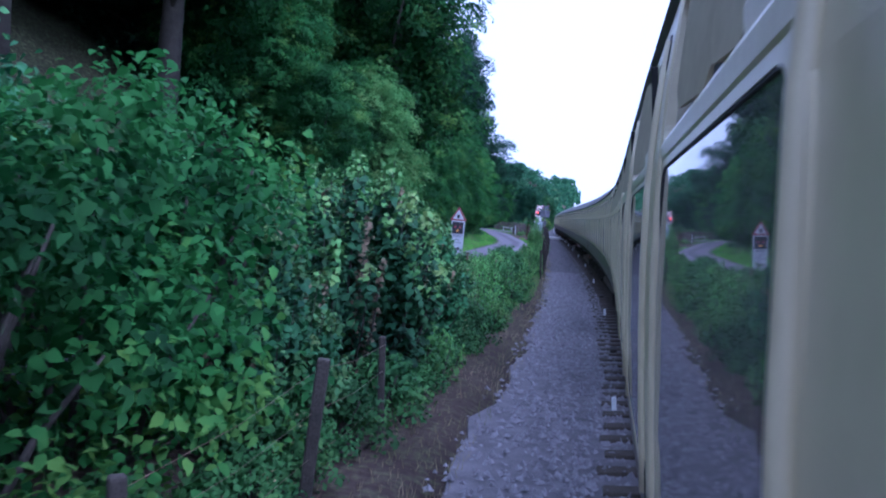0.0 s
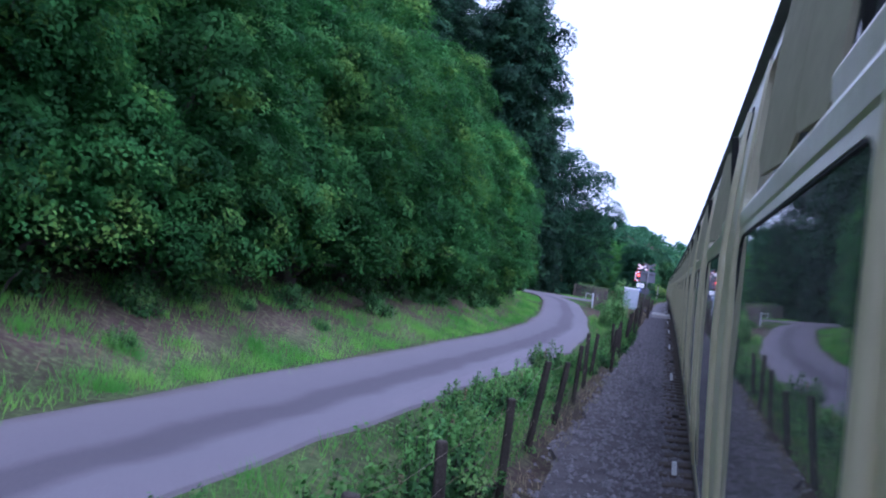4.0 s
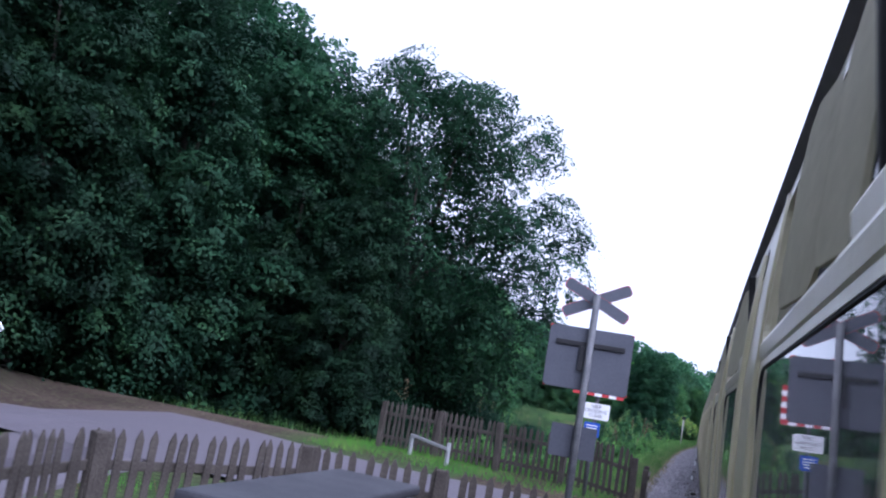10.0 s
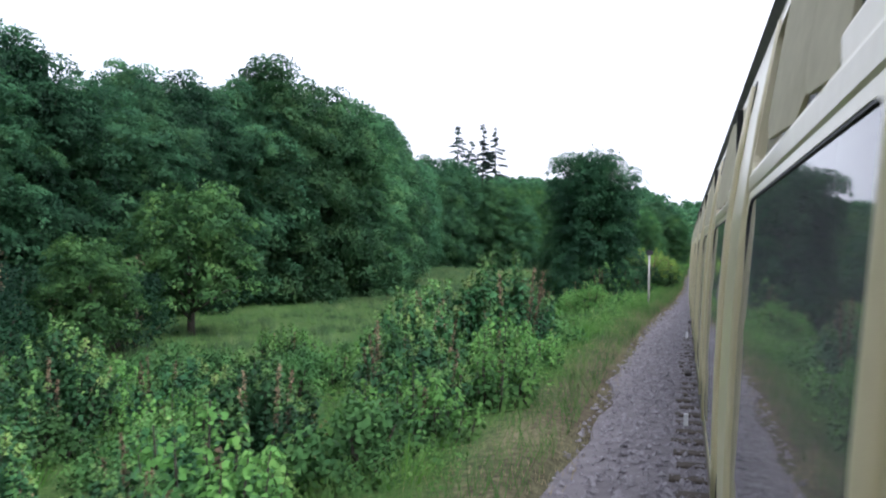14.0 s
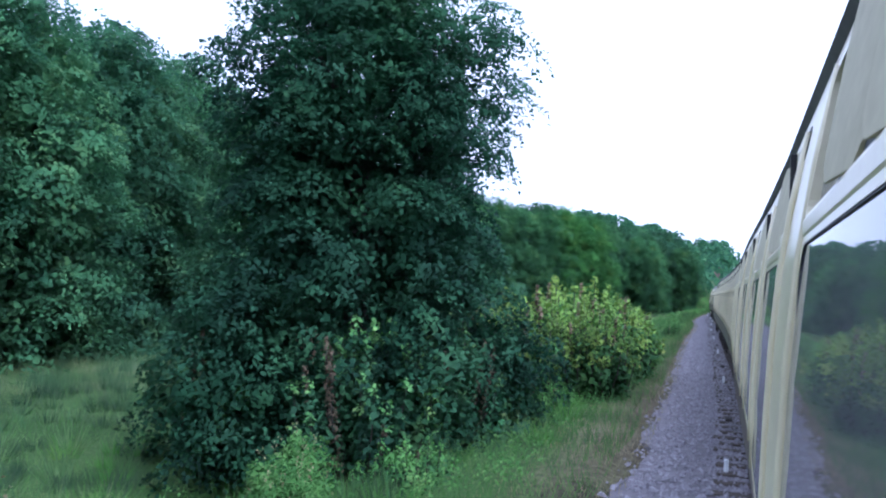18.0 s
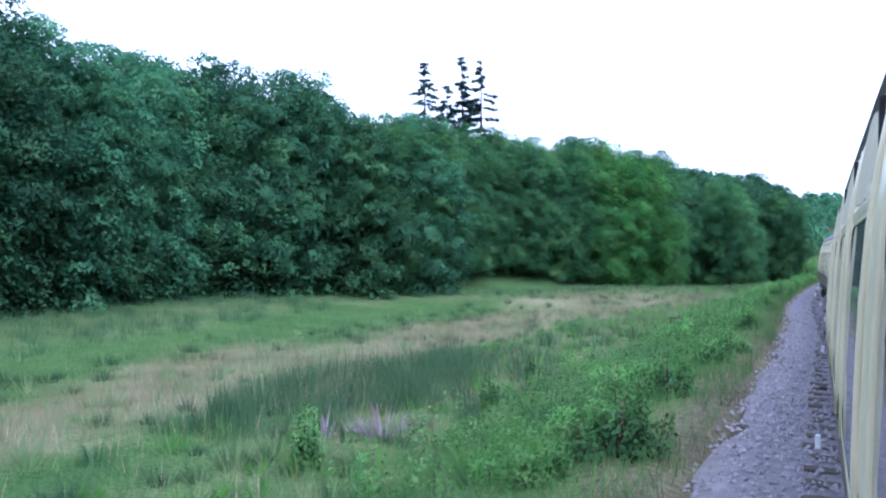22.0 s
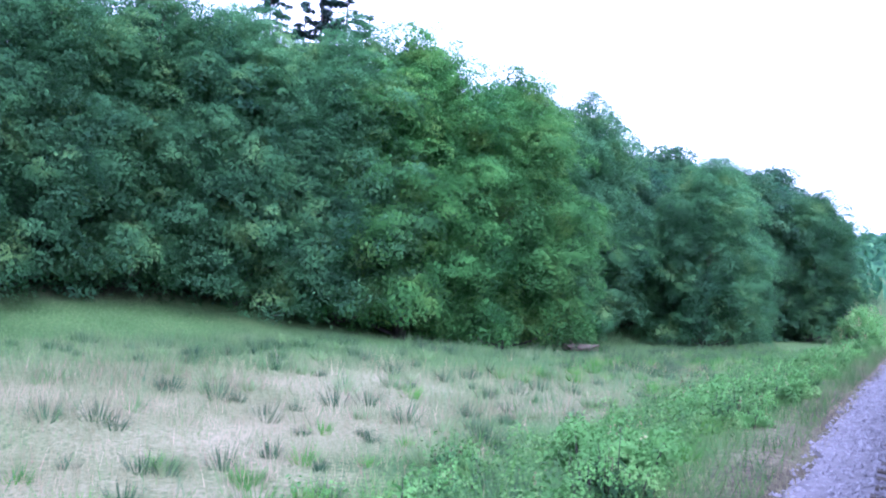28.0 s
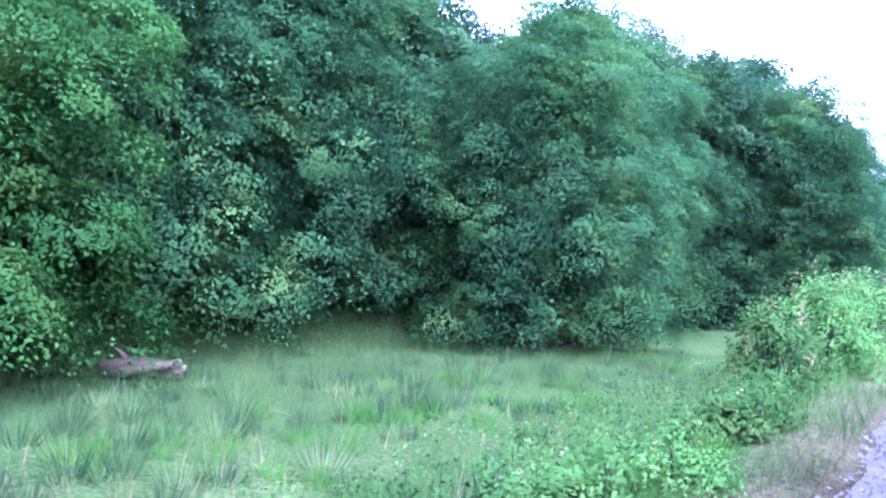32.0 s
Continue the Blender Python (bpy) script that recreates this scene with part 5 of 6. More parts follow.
def deck():
    """The crossing's surface: panels across the track and the lane up to it."""
    ob = empty("level_crossing_deck", Matrix(), "pale concrete level crossing deck across the track", "crossing", kind="structure")
    for k in range(4):
        y = 111.6 + 1.35 * k
        x = float(line_x(y))
        part("panel", box("panel", 1.5, 1.33, 0.2, CONCRETE, 0.015), ob, m=pose(x - 0.05, y, 0.14, 0, 0, 0))
        part("panel", box("panel", 1.3, 1.33, 0.2, CONCRETE, 0.015), ob, m=pose(x + 1.55, y, 0.16, 0, 0, 0))
    ys = [110.9, 116.9]
    xs = np.linspace(-12.8, -0.8, 16)
    verts, faces = [], []
    for i, x in enumerate(xs):
        w = float(step(-6, -12, x)) * 1.6
        for y in (ys[0] - w * 0.2, 113.9, ys[1] + w):
            verts.append((x, y, max(float(ground_z(x, y)) + 0.065, 0.22)))
    for i in range(len(xs) - 1):
        for j in range(2):
            a = 3 * i + j
            faces.append((a, a + 3, a + 4, a + 1))
    lane_me = mesh_of("lane_surface", verts, faces, ASPHALT)
    wear = lane_me.attributes.new("across", "FLOAT", "POINT")
    wear.data.foreach_set("value", np.full(len(verts), 0.25, np.float32))
    part("lane_surface", lane_me, ob, "grey asphalt approach")


deck()


def field_rail(x, y, turn, length, label, mat=TIMBER):
    ob = empty("broken_fence_rail", pose(x, y, float(ground_z(x, y)), 0, 0, turn), label, "fence rail")
    for k in (-1, 1):
        part("post", box("post", 0.09, 0.09, 0.7, mat, 0.02, (k * length / 2, 0, 0.2)), ob)
    part("rail", box("rail", length, 0.05, 0.08, mat, 0.015, (0, -0.06, 0.46)), ob, "", pose(0, 0, 0, 0, 5, 0))
    return ob


field_rail(-6.45, 274.5, 70, 1.0, "low broken wooden rail in the meadow grass")
field_rail(-6.4, 120.4, -30, 1.4, "pale metal handrail in the grass beside the lane", STEEL)


def fallen_log(x, y):
    ob = empty("fallen_log", pose(x, y, float(ground_z(x, y)) + 0.25, 0, 0, 25), "pale fallen log at the edge of the wood", "log")
    part("trunk", tubes("log", [([(-1.1, 0, 0), (0, 0.05, 0.08), (1.0, -0.05, 0.05)], [0.2, 0.23, 0.17]), ([(-0.7, -0.28, -0.1), (0.3, -0.36, 0.12), (1.0, -0.3, 0.30)], [0.13, 0.12, 0.08]), ([(-0.4, 0.1, 0.1), (-0.6, 0.0, 0.35), (-0.75, -0.1, 0.5)], [0.07, 0.05, 0.03])], LOG_WOOD, 10), ob)


fallen_log(-14.6, 331.6)


def ivy_stump(x, y, high, label):
    """A rotten fence stump wrapped in ivy."""
    ob = empty("ivy_covered_stump", pose(x, y, float(ground_z(x, y))), label, "post", "ivy-covered stumps")
    part("post", tubes("stump", [([(0, 0, -0.3), (0.03, 0.02, high * 0.5), (0.0, 0.05, high)], [0.15, 0.12, 0.09])], POST_WOOD, 9), ob)
    for nm, n, lo, hi, wide, leaf, mat, lab in (("ivy", 420, 0.76, 1.06, 0.17, 0.07, LEAF_BANK, "green ivy leaves at its top"), ("dead_twigs", 1100, 0.0, 0.95, 0.15, 0.06, LEAF_RUST, "brown dead ivy twigs")):
        a, h = RNG.uniform(0, 6.283, n), RNG.uniform(lo, hi, n)
        q = 0.10 + wide * RNG.uniform(0, 1, n) ** 1.5 * (0.7 + 0.3 * np.sin(3 * a + 5 * h))
        c = np.stack([np.cos(a) * q, np.sin(a) * q, h * (high + 0.1)], 1)
        part(nm, mesh_np("stump_" + nm, ovate_leaves(c, np.stack([np.cos(a), np.sin(a), 0.5 + 0 * a], 1), leaf, leaf * 0.8), 6, mat), ob, lab)
    return ob


ivy_stump(float(line_x(92.5)) - 2.75, 92.5, 1.5, "old stump wrapped in green ivy on the stony verge")
ivy_stump(float(line_x(95.6)) - 3.25, 95.6, 1.42, "old stump wrapped in green ivy on the stony verge")


# ---------------------------------------------------------------- trees and bushes
def edge_x(y):
    return float(np.interp(y, EDGE_Y, EDGE_X))


WOOD_LABEL = "leafy broadleaved tree at the edge of the wood"
wood_trees = [
    tree("broadleaf_tree", 14, 8.8, -0.5, 88, 1.4, 390, 0.165, LEAF_WOOD, WOOD_LABEL, group="trees of the wood"),
    tree("broadleaf_tree", 13, 8.4, -0.5, 84, 1.4, 390, 0.165, LEAF_OAK, WOOD_LABEL, group="trees of the wood"),
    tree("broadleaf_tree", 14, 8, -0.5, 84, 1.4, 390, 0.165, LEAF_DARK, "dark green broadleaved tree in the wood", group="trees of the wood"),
    tree("broadleaf_tree", 13, 9, -0.5, 88, 1.4, 390, 0.165, LEAF_WOOD, WOOD_LABEL, group="trees of the wood", shape="round"),
    tree("broadleaf_tree", 13, 9.3, 0.5, 112, 1.35, 1100, 0.085, LEAF_NEAR, WOOD_LABEL, group="trees of the wood", flat=0.8),
    None,
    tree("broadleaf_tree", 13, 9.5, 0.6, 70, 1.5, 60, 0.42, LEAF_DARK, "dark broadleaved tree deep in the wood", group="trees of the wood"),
]
sunny = copy_thing(wood_trees[4], Matrix())            # the same growth in a lighter green
tagged(sunny, "bright yellow-green broadleaved tree at the edge of the meadow")
for q in sunny.children:
    if q.name.startswith("crown"):
        q.material_slots[0].link, q.material_slots[0].material = "OBJECT", LEAF_SUN
wood_trees[5] = sunny
spots = [[] for _ in wood_trees]


def wood_spot(x, y, top, kind=None):
    """A tree of the wood whose crown ends at that height above the rails."""
    k = int(RNG.integers(0, 4)) if kind is None else kind
    if kind is None and k == 2 and y > 205:
        k = 1
    base = (14, 13, 14, 13, 13, 13, 13)[k]
    high = (top - float(ground_z(x, y))) * RNG.uniform(0.88, 1.05)
    s = high / base
    spots[k].append((x, y, s * RNG.uniform(0.95, 1.1), 1.0 / RNG.uniform(0.95, 1.1)))


def wood_top(y):
    return float(np.interp(y, [120, 150, 195, 209, 225, 260, 288, 294, 306, 318, 345, 358, 374, 394, 440], [14.0, 12.6, 14.6, 16.9, 16.0, 17.5, 17.2, 16.6, 16.4, 16.4, 14.6, 14.3, 14.6, 15.2, 17]))


y = 150.0
while y < 420:
    ex = edge_x(y)
    near = 292 < y < 362
    if near:
        y += 4.6
        continue
    wood_spot(ex - (4.2 if near else 3.2) + RNG.uniform(-0.6, 0.6), y + RNG.uniform(-0.8, 0.8), wood_top(y), int(RNG.integers(4, 6)) if near else None)
    y += 4.6 if y < 360 else 6
y = 150.0
while y < 440:
    wood_spot(edge_x(y) - 10 + RNG.uniform(-1.5, 1.5), y + RNG.uniform(-1, 1), wood_top(y) + (-0.3 if 286 < y < 345 else 0.8))
    y += 5.5
y = 150.0
while y < 460:
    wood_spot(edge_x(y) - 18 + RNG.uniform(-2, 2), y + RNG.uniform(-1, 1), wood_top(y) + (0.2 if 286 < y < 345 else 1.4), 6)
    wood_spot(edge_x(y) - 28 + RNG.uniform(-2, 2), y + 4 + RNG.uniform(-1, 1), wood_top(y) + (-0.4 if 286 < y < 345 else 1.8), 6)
    y += 7.5
# the trees along the open edge, each with its own height above the rails
for x, y, top, k in ((-32.4, 294.6, 14.5, 4), (-31.7, 300.3, 15.1, 4), (-31.5, 306.3, 15.6, 4), (-29.6, 311.2, 15.8, 4), (-27.3, 315.4, 15.4, 4), (-24.0, 319.4, 15.5, 4), (-21.5, 322, 15.7, 5), (-18.4, 328, 14.7, 5),
                     (-20.8, 335.5, 15.9, 4), (-18.7, 341.5, 16.2, 4), (-10.2, 346.5, 12.2, 4), (-12.2, 356, 13.8, 4), (-11.7, 361, 14.4, 4), (-4.4, 367, 12.6, 4)):
    spots[k].append((x, y, (top - float(ground_z(x, y))) / 13, 1.0))
# round the bulge of the wood where it comes out into the meadow
for x, y, h in ((-26, 293, 13.5), (-30, 290, 14.5), (-36, 288, 16), (-41, 280, 16), (-33, 296, 14.5)):
    wood_spot(x - 4.5, y + 2.0, h)
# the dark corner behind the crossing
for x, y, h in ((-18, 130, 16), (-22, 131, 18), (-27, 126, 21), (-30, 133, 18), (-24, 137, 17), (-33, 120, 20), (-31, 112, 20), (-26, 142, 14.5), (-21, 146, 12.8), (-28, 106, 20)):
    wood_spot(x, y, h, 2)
# the far side of the line, seen only in the glass
for y in range(-30, 420, 26):
    wood_spot(34 + RNG.uniform(-4, 8), y, 12, 6)
for ob, sp in zip(wood_trees, spots):
    scatter(ob, sp, 0.3)

# the bank above the lane
bank_trees = [
    tree("bank_tree", 9, 5.9, 1.0, 86, 0.92, 1450, 0.085, LEAF_BANK, "leafy tree hanging over the bank above the lane", group="trees on the bank"),
    tree("bank_tree", 8, 5.6, 0.9, 80, 0.92, 1450, 0.082, LEAF_BANK, "bright green leafy tree on the bank above the lane", group="trees on the bank"),
    tree("tall_dark_tree", 19, 7.8, 0.4, 130, 1.35, 450, 0.16, LEAF_SHADED, "tall dark tree on the bank, with drooping boughs", group="trees on the bank", trunk=0.35),
]
low_spots, tall_spots, high_spots = [[], []], [], []
for y in np.arange(-14, 101, 3.3):
    lx = float(np.interp(y, LANE_Y, LANE_X))
    k = int(RNG.integers(0, 2))
    off = 4.4 + 1.0 * (y < 48) + RNG.uniform(-0.5, 0.7)
    if y > 89:
        tall_spots.append((lx - off - 5.6, y + RNG.uniform(-0.7, 0.7), RNG.uniform(0.6, 0.85)))
        low_spots[k].append((lx - off - 1.2, y, RNG.uniform(0.9, 1.1)))
        continue
    if -2 < y < 30:
        continue
    if y < -2 or y > 24:
        low_spots[k].append((lx - off, y + RNG.uniform(-0.7, 0.7), RNG.uniform(0.75, 0.95)))
    low_spots[1 - k].append((lx - off - 3.6, y + RNG.uniform(-1, 1), RNG.uniform(0.95, 1.2)))
for y in np.arange(-14, 112, 6.0):
    lx = float(np.interp(y, LANE_Y, LANE_X))
    (high_spots if y < 30 else tall_spots).append((lx - 12.5 + RNG.uniform(-1.5, 1.5) + 3.0 * (y < 30), y, RNG.uniform(0.85, 1.1)))
    tall_spots.append((lx - 19 + RNG.uniform(-2, 2), y + 3, RNG.uniform(0.9, 1.15)))
tall_spots += [(-12.4, 103.4, 1.18), (-12.5, 99, 1.05), (-16.5, 107.5, 1.1), (-13.5, 101.5, 0.95), (-14.5, 106, 0.92), (-19, 110, 0.95), (-22, 116, 0.9), (-18.5, 124.5, 0.85), (-23, 122, 0.95), (-15.5, 129, 0.7), (-12.5, 128, 0.55), (-15, 133, 0.7), (-20, 120, 0.8)]
young = tree("young_beech", 7.6, 5.4, 1.0, 70, 0.85, 1200, 0.08, LEAF_VERGE, "yellow-green young beech on the bank above the lane", group="trees on the bank")
scatter(young, [(-8.0, 36.0, 1.0), (-8.6, 66.0, 0.95)], 0.3)
scatter(bank_trees[0], low_spots[0], 0.3)
scatter(bank_trees[1], low_spots[1], 0.3)
scatter(bank_trees[2], tall_spots, 0.4)
high_tree = tree("tall_dark_tree", 19, 9, 5.0, 100, 1.3, 380, 0.165, LEAF_BANK, "tall dark tree with a bare lower trunk above the bushes", group="trees on the bank", trunk=0.32)
high_spots.append((-8.2, 42.5, 1.0))
scatter(high_tree, high_spots, 0.4)

oak = tree("oak_tree", 18.0, 14.6, 3.2, 175, 1.25, 420, 0.135, LEAF_DARK, "large open-crowned oak standing beyond the level crossing", shape="round", trunk=0.42, hollow=0.7, inner=True, flat=0.85)
set_first(oak, -13.3, 134.4, 1.0, 20)
for x, y, s in ((-20, 134, 1.0), (-17, 148, 0.66)):
    place(oak, x, y, s)
apple = tree("apple_tree", 7.6, 6.4, 1.4, 50, 0.95, 420, 0.15, LEAF_LIGHT, "small round apple tree in the rough grass", shape="round", trunk=0.16)
scatter(apple, [(-23.2, 178.5, 1.0), (-21, 168, 0.62), (-24.5, 163, 0.75), (-20.5, 158.5, 0.6), (-19.5, 152.5, 0.85)])
ivy = tree("ivy_clad_tree", 11.0, 7.5, 0.0, 240, 0.9, 900, 0.10, LEAF_DARK, "ivy-clad tree with a bulging top beside the line", shape="column", trunk=0.3, flat=0.85)
set_first(ivy, -6.8, 201.3, 1.0, 0)


def fir(name, height, width):
    ob = empty(name, Matrix(), "tall thin fir standing above the wood", "tree", "firs above the wood")
    rows = [([(0, 0, -0.5), (0.05, 0, height * 0.5), (0, 0.05, height)], [0.32, 0.2, 0.03])]
    pts, nor = [], []
    z = height * 0.45
    while z < height - 0.4:
        left = (height - z) / height
        for k in range(RNG.integers(1, 6)):
            a = RNG.uniform(0, 6.283)
            r = width / 2 * min(1, left * 3.2) * RNG.uniform(0.35, 1.25) + 0.3
            end = (math.cos(a) * r, math.sin(a) * r, z - r * 0.18)
            rows.append(([(0, 0, z), (end[0] * 0.5, end[1] * 0.5, z + 0.05), end], [0.06, 0.04, 0.015]))
            n = int(16 * r) + 5
            u = RNG.uniform(0.25, 1.05, n)
            pts.append(np.stack([end[0] * u, end[1] * u, z - r * 0.18 * u], 1) + RNG.normal(0, 0.16, (n, 3)) * (1, 1, 0.6))
            nor.append(np.tile((0, 0, 1.0), (n, 1)))
        z += RNG.uniform(0.4, 0.9)
    part("trunk", tubes(name + "_trunk", rows, BARK, 5), ob)
    part("crown", mesh_np(name + "_crown", leaves_at(np.concatenate(pts), np.concatenate(nor), 0.6, 0.34, 0.5), 4, LEAF_FIR), ob)
    return ob


for x, y, top, w in ((-56.6, 354, 33.5, 5.5), (-53.6, 356, 30.0, 4.6), (-50.2, 354, 33.8, 5.0), (-46.9, 353.5, 33.0, 6.0)):
    h = top - float(ground_z(x, y))
    set_first(fir("fir_tree", h, w), x, y, 1.0)

# bushes
sapling = shoot_bush("sapling", 2.8, 1.2, 28, 0.12, "slim bright green sapling at the fence", 0.0, 0.8, tip_mat=LEAF_TIP, leaf_mat=LEAF_VERGE)
dry = bush("dry_bush", 0.9, 1.2, 14, 0.3, 700, 0.08, LEAF_RUST, "low brown dried bush on the stony verge", LEAF_VERGE, "bushes beside the line", spikes=5)
leafy = shoot_bush("sycamore_bush", 3.4, 3.2, 85, 0.128, "dense green sycamore regrowth with pale tips and dead shoots", 0.11, 0.22)
shrub = bush("dark_bush", 2.6, 2.8, 28, 0.55, 620, 0.09, LEAF_DARK, "dark green leafy bush beside the line", LEAF_RUST, "bushes beside the line", spikes=8)
lime = shoot_bush("lime_green_bush", 2.3, 2.4, 80, 0.105, "yellow-green leafy regrowth with rusty dead shoots", 0.14, 0.42, tip_mat=LEAF_LIME, leaf_mat=LEAF_LIGHT)
weed = shoot_bush("tall_weed", 1.1, 1.4, 26, 0.085, "clump of tall leafy green weeds with pale tips", 0.05, 0.6, "weed", "weeds beside the line", LEAF_VERGE, LEAF_LIGHT)
low = bush("bramble_bush", 1.0, 1.8, 20, 0.32, 1000, 0.085, LEAF_VERGE, "low bright green bramble bush with pale flowers on the verge", GRASS_PALE, "bushes beside the line", spikes=1)
elder = bush("elder_bush", 2.4, 2.9, 30, 0.48, 620, 0.105, LEAF_VERGE, "pale green elder bush with creamy flower heads", GRASS_PALE, "bushes beside the line", spikes=16)


def by_line(y, lat):
    return float(line_x(y)) + lat


leafy_spots = [(by_line(y, -3.35 - 0.9 * (k % 2)), y, 0.62 + 0.14 * (k % 3)) for k, y in enumerate(np.arange(8.5, 19, 1.6))]
leafy_spots += [(-9.6, 97.0, 0.75), (-9.9, 99.4, 0.8), (-10.8, 102.0, 0.95), (-11.6, 104.6, 1.0), (-12.8, 107.0, 0.9), (by_line(11.5, -6.0), 11.5, 0.95), (by_line(16, -5.6), 16, 0.9), (by_line(20, -6.0), 20, 0.8), (by_line(14, -7.5), 14, 1.0), (by_line(19.5, -4.2), 19.5, 0.75),
               (-8.5, 148.5, 0.6), (-11, 152, 0.7), (-12.5, 156, 0.75), (-6.4, 160.5, 0.85), (-5.0, 164.0, 0.95), (-7.6, 166.5, 0.9), (-5.4, 169, 0.75), (-4.6, 154.5, 0.6), (-7.2, 154.5, 0.65), (-9.8, 156, 0.6), (-6.2, 150, 0.5), (-9, 150, 0.55), (-5, 147.5, 0.4),
               (-5.4, 198.6, 0.9), (-4.5, 200.6, 0.8), (-8.4, 199.6, 0.95)]
shrub_spots = [(by_line(4.5, -3.9), 4.5, 1.1), (by_line(6.5, -4.0), 6.5, 1.15), (by_line(8.2, -4.2), 8.2, 1.2), (by_line(5.5, -6.2), 5.5, 1.3), (by_line(6, -6.5), 6, 1.2), (by_line(18.5, -4.4), 18.5, 0.7), (by_line(20.5, -4.0), 20.5, 0.5), (by_line(-2, -5), -2, 1.2), (by_line(2.5, -4.6), 2.5, 1.0), (by_line(3, -7.5), 3, 1.5), (by_line(10, -8), 10, 1.6),
               (-7.0, 199.2, 1.0), (-4.6, 202.5, 0.95), (-9.2, 203, 1.0), (-8.8, 201, 0.9), (-3.2, 215.5, 0.5),
               (-12.5, 133, 1.7), (-15.5, 134, 1.9), (-10.8, 136.5, 1.4), (-17.5, 136, 1.8), (-13, 139, 1.6), (-9.6, 140, 1.1), (-19, 131, 1.9), (-14, 129.5, 1.5), (-11.5, 130.5, 1.2), (-22, 172, 1.3), (-18.5, 160, 1.2), (-23, 166, 1.4), (-9.0, 146, 0.9), (-13.5, 150, 1.2)]
lime_spots = [(-4.3, 205.2, 1.38), (-5.2, 206.6, 1.32), (-2.4, 205.6, 1.08), (-3.4, 207.8, 1.4), (-2.6, 209.6, 1.33), (-3.9, 210.2, 1.47), (-2.3, 211.9, 1.12), (-4.9, 208, 1.4), (-3.0, 214.5, 0.98)]
low_spots2 = []
for y in np.arange(22.5, 32, 0.55):
    low_spots2.append((by_line(y, -2.4 - RNG.uniform(0, 0.8)), y, RNG.uniform(0.5, 0.8)))
    low_spots2.append((by_line(y, -3.2 - RNG.uniform(0, 1.2)), y, RNG.uniform(0.5, 0.85)))
sapling_spots = [(-7.9, 240.0, 0.5), (-6.7, 246.3, 0.45), (-6.0, 238.5, 0.3), (-7.6, 252.5, 0.35), (by_line(84.4, -2.3), 84.4, 1.0), (by_line(83.2, -2.7), 83.2, 0.6)]
dry_spots = [(by_line(y, -1.7 - RNG.uniform(0, 1.3)), y, RNG.uniform(0.45, 0.9)) for y in np.arange(84.5, 96, 0.6)]
for y in np.arange(4.5, 23, 0.75):
    low_spots2.append((by_line(y, -2.35 - RNG.uniform(0, 0.5)), y, RNG.uniform(0.45, 0.8)))
for y in np.arange(27, 42, 0.9):
    low_spots2.append((by_line(y, -2.6 - RNG.uniform(0, 1.0)), y, RNG.uniform(0.6, 1.0)))
for y in np.arange(226, 300, 3.4):
    low_spots2.append((by_line(y, -2.9 - RNG.uniform(0, 2.4)), y, RNG.uniform(0.35, 0.75)))
for y in np.arange(293, 346, 1.5):
    low_spots2.append((by_line(y, -2.5 - RNG.uniform(0, 2.2)), y + RNG.uniform(-0.6, 0.6), RNG.uniform(0.35, 0.95)))
low_spots2 += [(by_line(261, -5), 261, 0.95), (by_line(263, -4), 263, 0.7), (-2.9, 102.3, 0.4), (-3.6, 103.6, 0.5), (-5.5, 122.5, 0.9), (-7, 123.5, 1.0), (-3.8, 122.6, 0.8)]
for y in np.arange(150, 352, 2.6):
    if not 294 < y < 350:
        shrub_spots.append((edge_x(y) - 1.6 + RNG.uniform(-0.8, 0.8), y, RNG.uniform(0.35, 0.7)))
elder_spots = [(-5.6, 189.0, 0.8), (-6.7, 191.0, 0.7), (-4.9, 194.5, 0.45), (-5.6, 196.5, 0.5), (by_line(334.5, -3.6), 334.5, 0.8), (by_line(337.5, -3.2), 337.5, 0.95), (by_line(341, -3.4), 341, 0.9), (by_line(345, -3.2), 345, 1.0)]
weed_spots = []
for k in range(60):
    y = RNG.uniform(143, 170)
    low_spots2.append((RNG.uniform(-16, -3.6), y, RNG.uniform(0.5, 1.15)))
for k in range(46):
    y = RNG.uniform(143, 172)
    weed_spots.append((RNG.uniform(-15, -3.2), y, RNG.uniform(0.7, 1.5)))
for y in np.arange(172, 205, 1.6):
    weed_spots.append((by_line(y, -3.4 - RNG.uniform(0, 3.5)), y, RNG.uniform(0.5, 1.0)))
for y in np.arange(214, 300, 2.6):
    weed_spots.append((by_line(y, -2.3 - 6.5 * RNG.uniform(0, 1) ** 1.6), y, RNG.uniform(0.35, 1.0)))
for y in np.arange(300, 346, 1.9):
    weed_spots.append((by_line(y, -2.7 - RNG.uniform(0, 2.0)), y, RNG.uniform(0.45, 0.9)))
for y in np.arange(24, 33, 0.7):
    weed_spots.append((by_line(y, -2.9 - RNG.uniform(0, 1.1)), y, RNG.uniform(0.8, 1.2)))
for y in np.arange(26, 58, 1.7):
    weed_spots.append((float(np.interp(y, LANE_Y, LANE_X)) - 2.3 - RNG.uniform(0, 2.2), y, RNG.uniform(0.35, 0.7)))
for y in np.arange(13, 26, 0.6):
    weed_spots.append((by_line(y, -2.5 - RNG.uniform(0, 1.6)), y, RNG.uniform(0.7, 1.25)))
for y in np.arange(20, 62, 1.4):
    weed_spots.append((by_line(y, -1.9 - RNG.uniform(0, 0.9)), y, RNG.uniform(0.4, 0.9)))
for y in np.arange(62, 86, 1.1):
    weed_spots.append((by_line(y, -1.45 - RNG.uniform(0, 0.5)), y, RNG.uniform(0.45, 0.95)))
